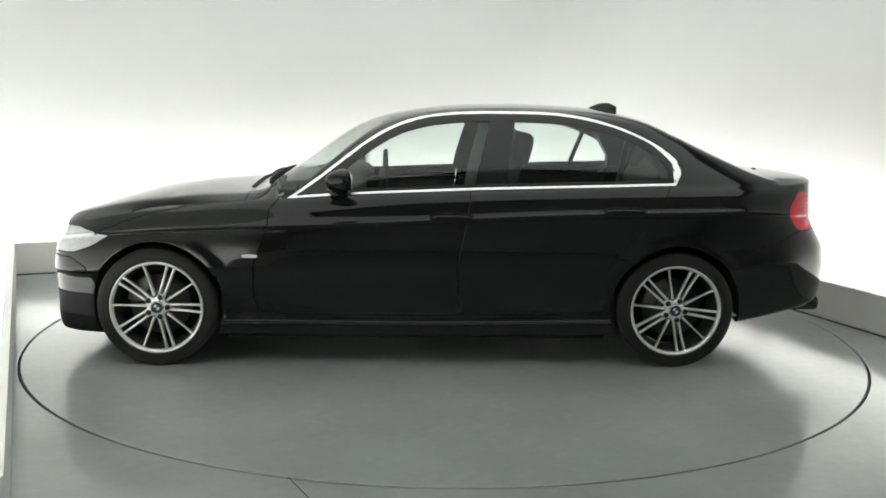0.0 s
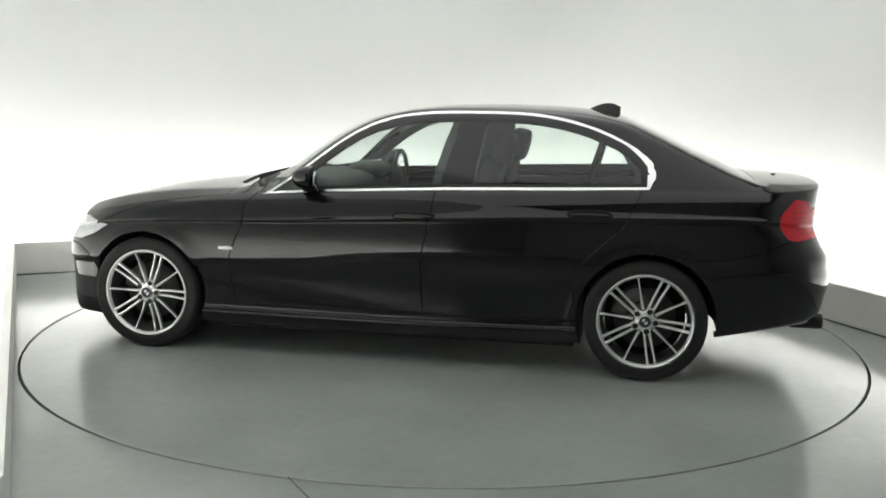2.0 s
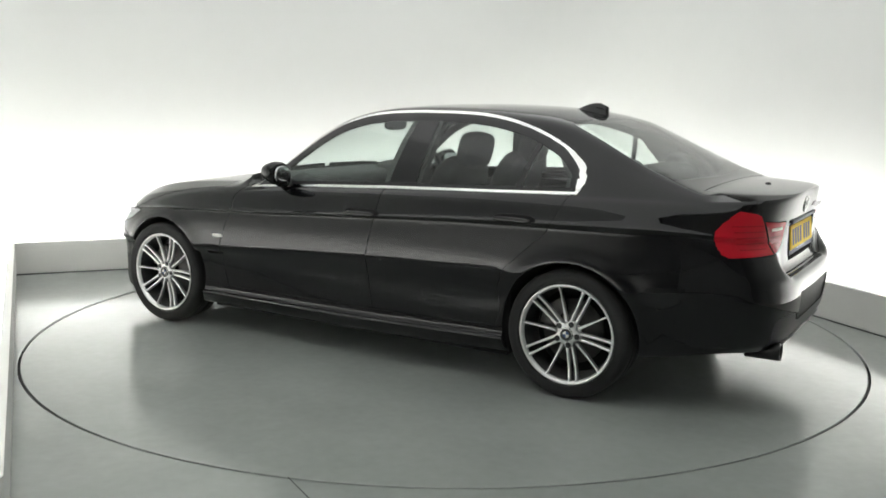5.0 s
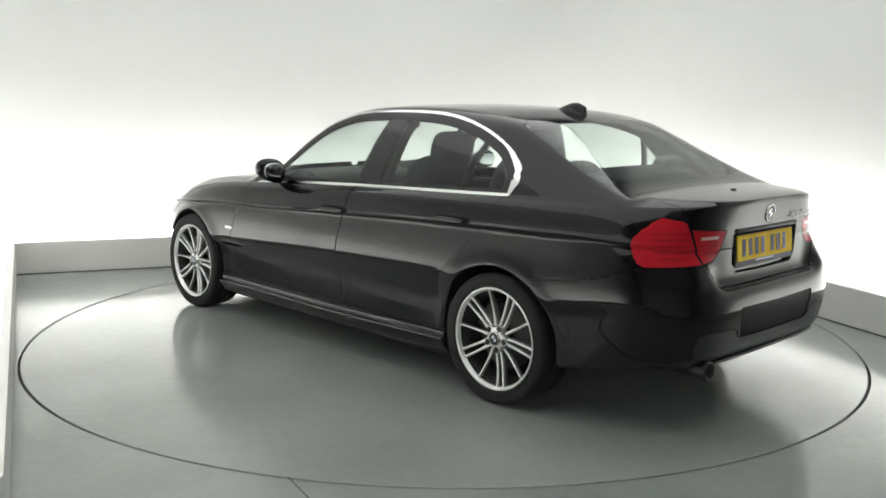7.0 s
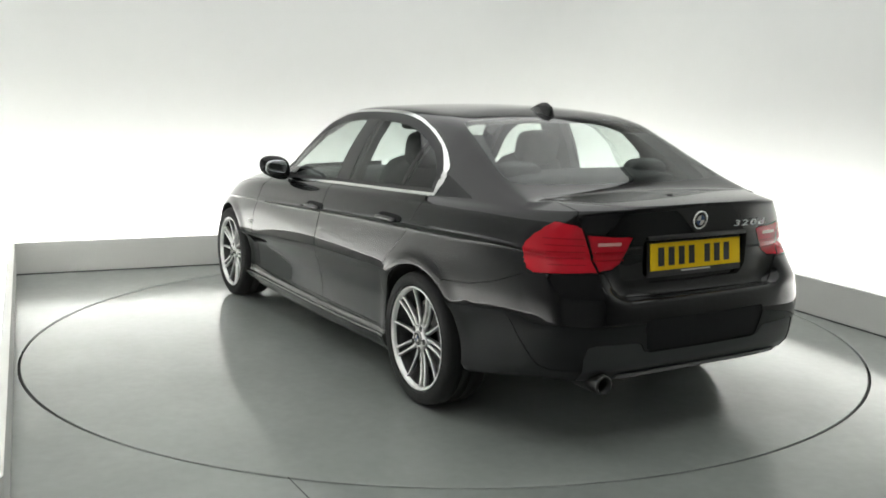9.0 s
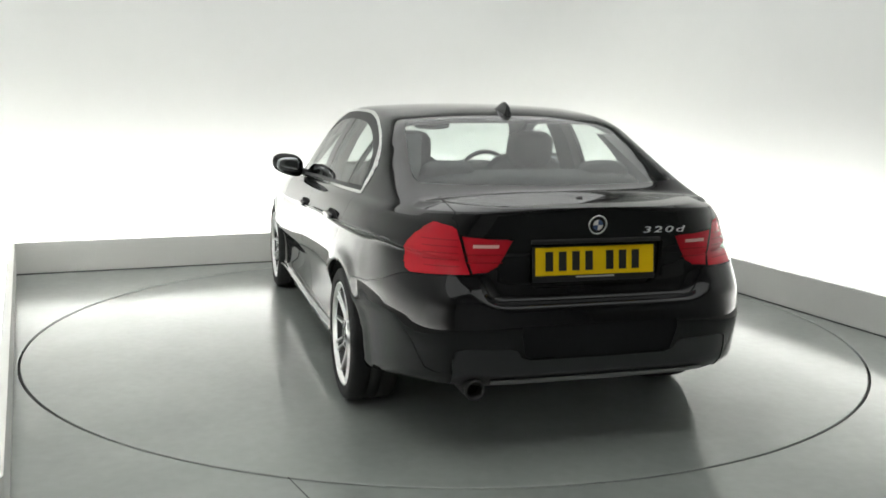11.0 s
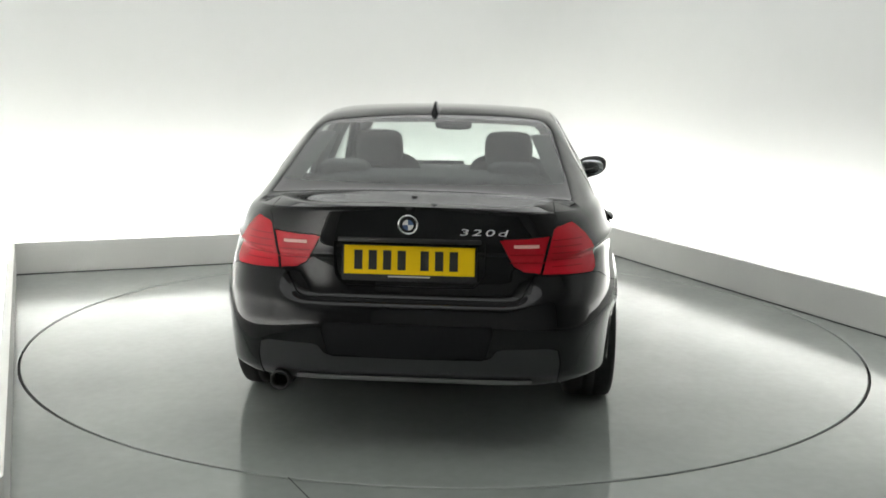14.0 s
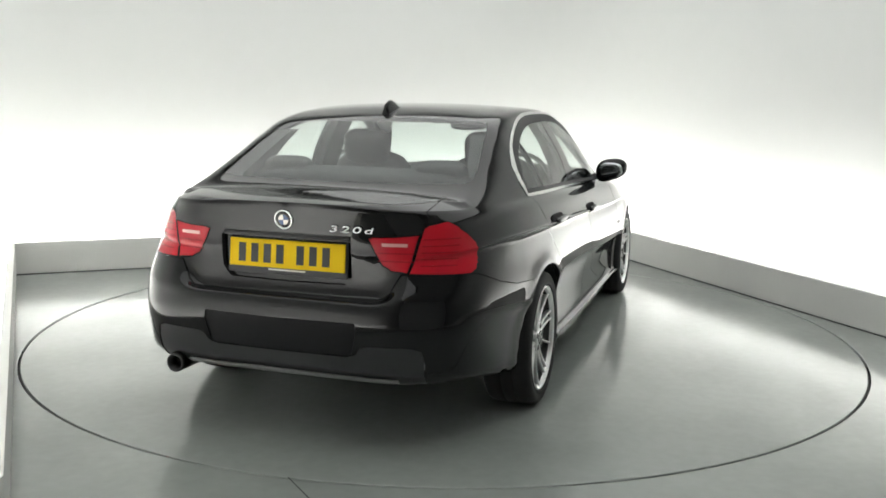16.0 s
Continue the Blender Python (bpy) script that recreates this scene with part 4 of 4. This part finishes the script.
ob.matrix_basis = Matrix.Translation(co + no * .009 + Vector((0, 0, -.002))) @ Matrix(((0, 0, -1, 0), (-1.75, 0, 0, 0), (0, .78, 0, 0), (0, 0, 0, 1)))


def strip_on_back(name, y0, y1, z0, z1, mat, parent, label="", out=.002, n=8):
    """A thin band that follows the tail's curve."""
    bm = bmesh.new()
    rows = []
    for k in range(n + 1):
        y = y0 + (y1 - y0) * k / n
        a, b = back(y, z0)[0], back(y, z1)[0]
        rows.append([bm.verts.new((p.x - o, p.y, p.z)) for p, o in ((a, -.004), (a, out), (b, out), (b, -.004))])
    for p, q in zip(rows, rows[1:]):
        for i in range(3):
            bm.faces.new([p[i], p[i + 1], q[i + 1], q[i]])
    bm.faces.new(rows[0])
    bm.faces.new(list(reversed(rows[-1])))
    bmesh.ops.recalc_face_normals(bm, faces=bm.faces)
    part(name, bm, mat, parent, label, smooth=False)


for s, lo, li in zip((1, -1), lamps_out, lamps_in):
    strip_on_back("reversing_lens", s * .415, s * .515, .851, .864, M_PINK, li, "pale reversing light strip")
    for z in (.790, .822):
        strip_on_back("lamp_rib", s * .400, s * .540, z, z + .004, M_REDDARK, li, n=6)
    for z in (.775, .800, .826, .852, .878):
        strip_on_back("lamp_rib", s * .568, s * .690, z, z + .004, M_REDDARK, lo, n=6)

M_LIP = material("satin_grey_lip", (0.20, 0.20, 0.20), 0.3, coat=0.3)
# exhaust pipe
bm = lathe([(.033, .10), (.033, .0), (.040, .0), (.042, .012), (.042, .16), (.033, .16)], 28)
bmesh.ops.transform(bm, matrix=pose(-2.31, .520, .292) @ Matrix.Rotation(radians(-90), 4, "Z"), verts=bm.verts)
ex = part("exhaust_pipe", bm, M_DARKMETAL, car, "round dark metal exhaust tip")
bm = lathe([(0, .06), (.034, .06)], 24)
bmesh.ops.transform(bm, matrix=pose(-2.31, .520, .292) @ Matrix.Rotation(radians(-90), 4, "Z"), verts=bm.verts)
part("exhaust_bore", bm, M_WELL_SHADE, ex)


# ---- cabin
def cushion(name, size, centre, rot, parent, mat=None, power=4.0, label=""):
    bm = blob(size, (0, 0, 0), power, 16)
    bmesh.ops.transform(bm, matrix=Matrix.Translation(centre) @ pose(0, 0, 0, 0, rot), verts=bm.verts)
    return part(name, bm, mat or M_SEAT, parent, label)


for y in (.37, -.37):
    seat = cushion("front_seat", (.52, .50, .18), (-.10, y, .48), -6, car, label="charcoal front seat with a headrest")
    cushion("backrest", (.16, .50, .66), (-.41, y, .80), -20, seat)
    cushion("headrest", (.12, .27, .20), (-.575, y, 1.150), -14, seat)
    for s in (-.05, .05):
        bm = bmesh.new()
        bar_between(bm, (-.52, y + s, 1.03), (-.565, y + s, 1.14), .012, .012, .012, .012, up=Vector((0, 1, 0)), bevel=.003)
        part("headrest_post", bm, M_DARKMETAL, seat)
bench = cushion("rear_bench", (.50, 1.26, .20), (-1.10, 0, .50), -6, car, label="charcoal rear bench with headrests")
cushion("backrest", (.16, 1.26, .62), (-1.42, 0, .80), -22, bench, power=6)
for y in (.40, -.40):
    cushion("headrest", (.10, .25, .15), (-1.475, y, 1.065), -16, bench)
part("parcel_shelf", box((-1.90, -.58, .985), (-1.47, .58, 1.005), None, .006), M_CABIN, car, "dark parcel shelf", smooth=False)
bm = blob((.52, 1.40, .34), (.60, 0, .80), 4.5, 24)
part("dashboard", bm, M_CABIN, car, "dark dashboard")
part("instrument_hood", blob((.26, .38, .12), (.43, -.37, .955), 3, 14), M_CABIN, car)
part("cabin_floor", box((-1.0, -.72, .195), (1.0, .72, .22)), M_CABIN, car, smooth=False)
part("rear_bulkhead", box((-1.62, -.62, .70), (-1.58, .62, .985)), M_CABIN, car, smooth=False)
part("centre_console", box((-.55, -.12, .22), (.45, .12, .58), None, .03), M_CABIN, car)
wheel_bm = lathe([(.185 + .015 * math.cos(2 * math.pi * j / 10), .015 * math.sin(2 * math.pi * j / 10)) for j in range(11)], 40)
bmesh.ops.transform(wheel_bm, matrix=pose(.22, -.37, .90, 0, 25, 90), verts=wheel_bm.verts)
st = part("steering_wheel", wheel_bm, M_SEAT, car, "black steering wheel")
part("steering_boss", blob((.06, .17, .15), (.235, -.37, .895), 2.5, 12), M_CABIN, st)
part("interior_mirror", blob((.03, .24, .065), (.225, 0, 1.262), 3, 14), M_TRIM, car, "black interior mirror")
skin_part("headliner", panel(SKIN, GROUPS["roof"], both=True, lift=-.028, gap=.012, depth=0), M_LINER, car, "pale grey headliner")
for g, lift in (("front_door", -.07), ("rear_door", -.07)):
    for m in (False, True):
        skin_part("door_card", panel(SKIN, GROUPS[g], mirror=m, lift=lift, gap=.01, depth=0), M_CABIN, car, "dark door lining")


def lining(name, stations, sgn, inset, thick, label=""):
    """An upholstered pillar: rows of (x front, x rear, z), set in from the flank and of some thickness."""
    bm = bmesh.new()
    rows = []
    for xf, xr, z in stations:
        a, b = flank(xf, z)[0], flank(xr, z)[0]
        y0, y1 = a.y - inset, b.y - inset
        rows.append([bm.verts.new((x, sgn * y, z)) for x, y in ((xf, y0), (xr, y1), (xr, y1 - thick), (xf, y0 - thick))])
    for p, q in zip(rows, rows[1:]):
        for i in range(4):
            bm.faces.new([p[i], p[(i + 1) % 4], q[(i + 1) % 4], q[i]])
    bm.faces.new(rows[0])
    bm.faces.new(list(reversed(rows[-1])))
    bmesh.ops.recalc_face_normals(bm, faces=bm.faces)
    part(name, bm, M_CABIN, car, label, smooth=False)


for s in (1, -1):
    lining("pillar_lining", [(-.235, -.47, .955), (-.25, -.48, 1.05), (-.29, -.50, 1.20), (-.33, -.52, 1.33)], s, .03, .05, "dark pillar lining")
    lining("rear_pillar_lining", [(-1.30, -1.62, .985), (-1.30, -1.60, 1.06), (-1.25, -1.52, 1.13), (-1.21, -1.40, 1.20), (-1.16, -1.30, 1.26)], s, .03, .105, "dark rear pillar lining")

# wipers parked at the foot of the windscreen
for y0, y1 in ((.56, -.02), (-.08, -.62)):
    bm = bmesh.new()
    pts = [(np.interp(k, [0, 8], [.925, .86]), y0 + (y1 - y0) * k / 8) for k in range(9)]
    rows = []
    for k, (x, y) in enumerate(pts):
        z = top(x, y)[0].z + .010 + .022 * math.sin(k / 8 * math.pi)
        rows.append([bm.verts.new((x + dx, y, z + dz)) for dx, dz in ((-.011, 0), (.011, 0), (.007, .012), (-.007, .012))])
    for p, q in zip(rows, rows[1:]):
        for i in range(4):
            bm.faces.new([p[i], p[(i + 1) % 4], q[(i + 1) % 4], q[i]])
    bm.faces.new(rows[0])
    bm.faces.new(list(reversed(rows[-1])))
    bmesh.ops.recalc_face_normals(bm, faces=bm.faces)
    arm = part("wiper_arm", bm, M_TRIM, car, "black wiper arm", smooth=False)
    bm = bmesh.new()
    rows = []
    for k in range(9):
        y = y0 - .02 + (y1 - y0) * k / 8
        x = .835
        z = top(x, y)[0].z + .004
        rows.append([bm.verts.new((x + dx, y, z + dz)) for dx, dz in ((-.006, 0), (.006, 0), (.004, .030), (-.004, .030))])
    for p, q in zip(rows, rows[1:]):
        for i in range(4):
            bm.faces.new([p[i], p[(i + 1) % 4], q[(i + 1) % 4], q[i]])
    bm.faces.new(rows[0])
    bm.faces.new(list(reversed(rows[-1])))
    bmesh.ops.recalc_face_normals(bm, faces=bm.faces)
    part("wiper_blade", bm, M_RUBBER, arm, "black rubber blade", smooth=False)

strip_on_back("valance_lip", .45, -.50, .306, .322, M_LIP, car, "thin grey lip along the valance", out=.010, n=16)


# ---------------------------------------------------------------- motion
TURN = [(0, 182.15), (1, 175.55), (2, 168.93), (3.5, 158.85), (5.25, 146.75), (7, 134.55), (9, 120.60), (10.75, 108.50), (12.5, 96.35), (14, 85.75), (16, 71.65)]
ON_TABLE = Vector((0.168, -0.011, 0.001))


def motions():
    walk(turntable, [(t, pose(0, 0, 0, 0, 0, a)) for t, a in TURN])
    walk(car, [(t, pose(0, 0, 0, 0, 0, a) @ Matrix.Translation(ON_TABLE)) for t, a in TURN])


motions()
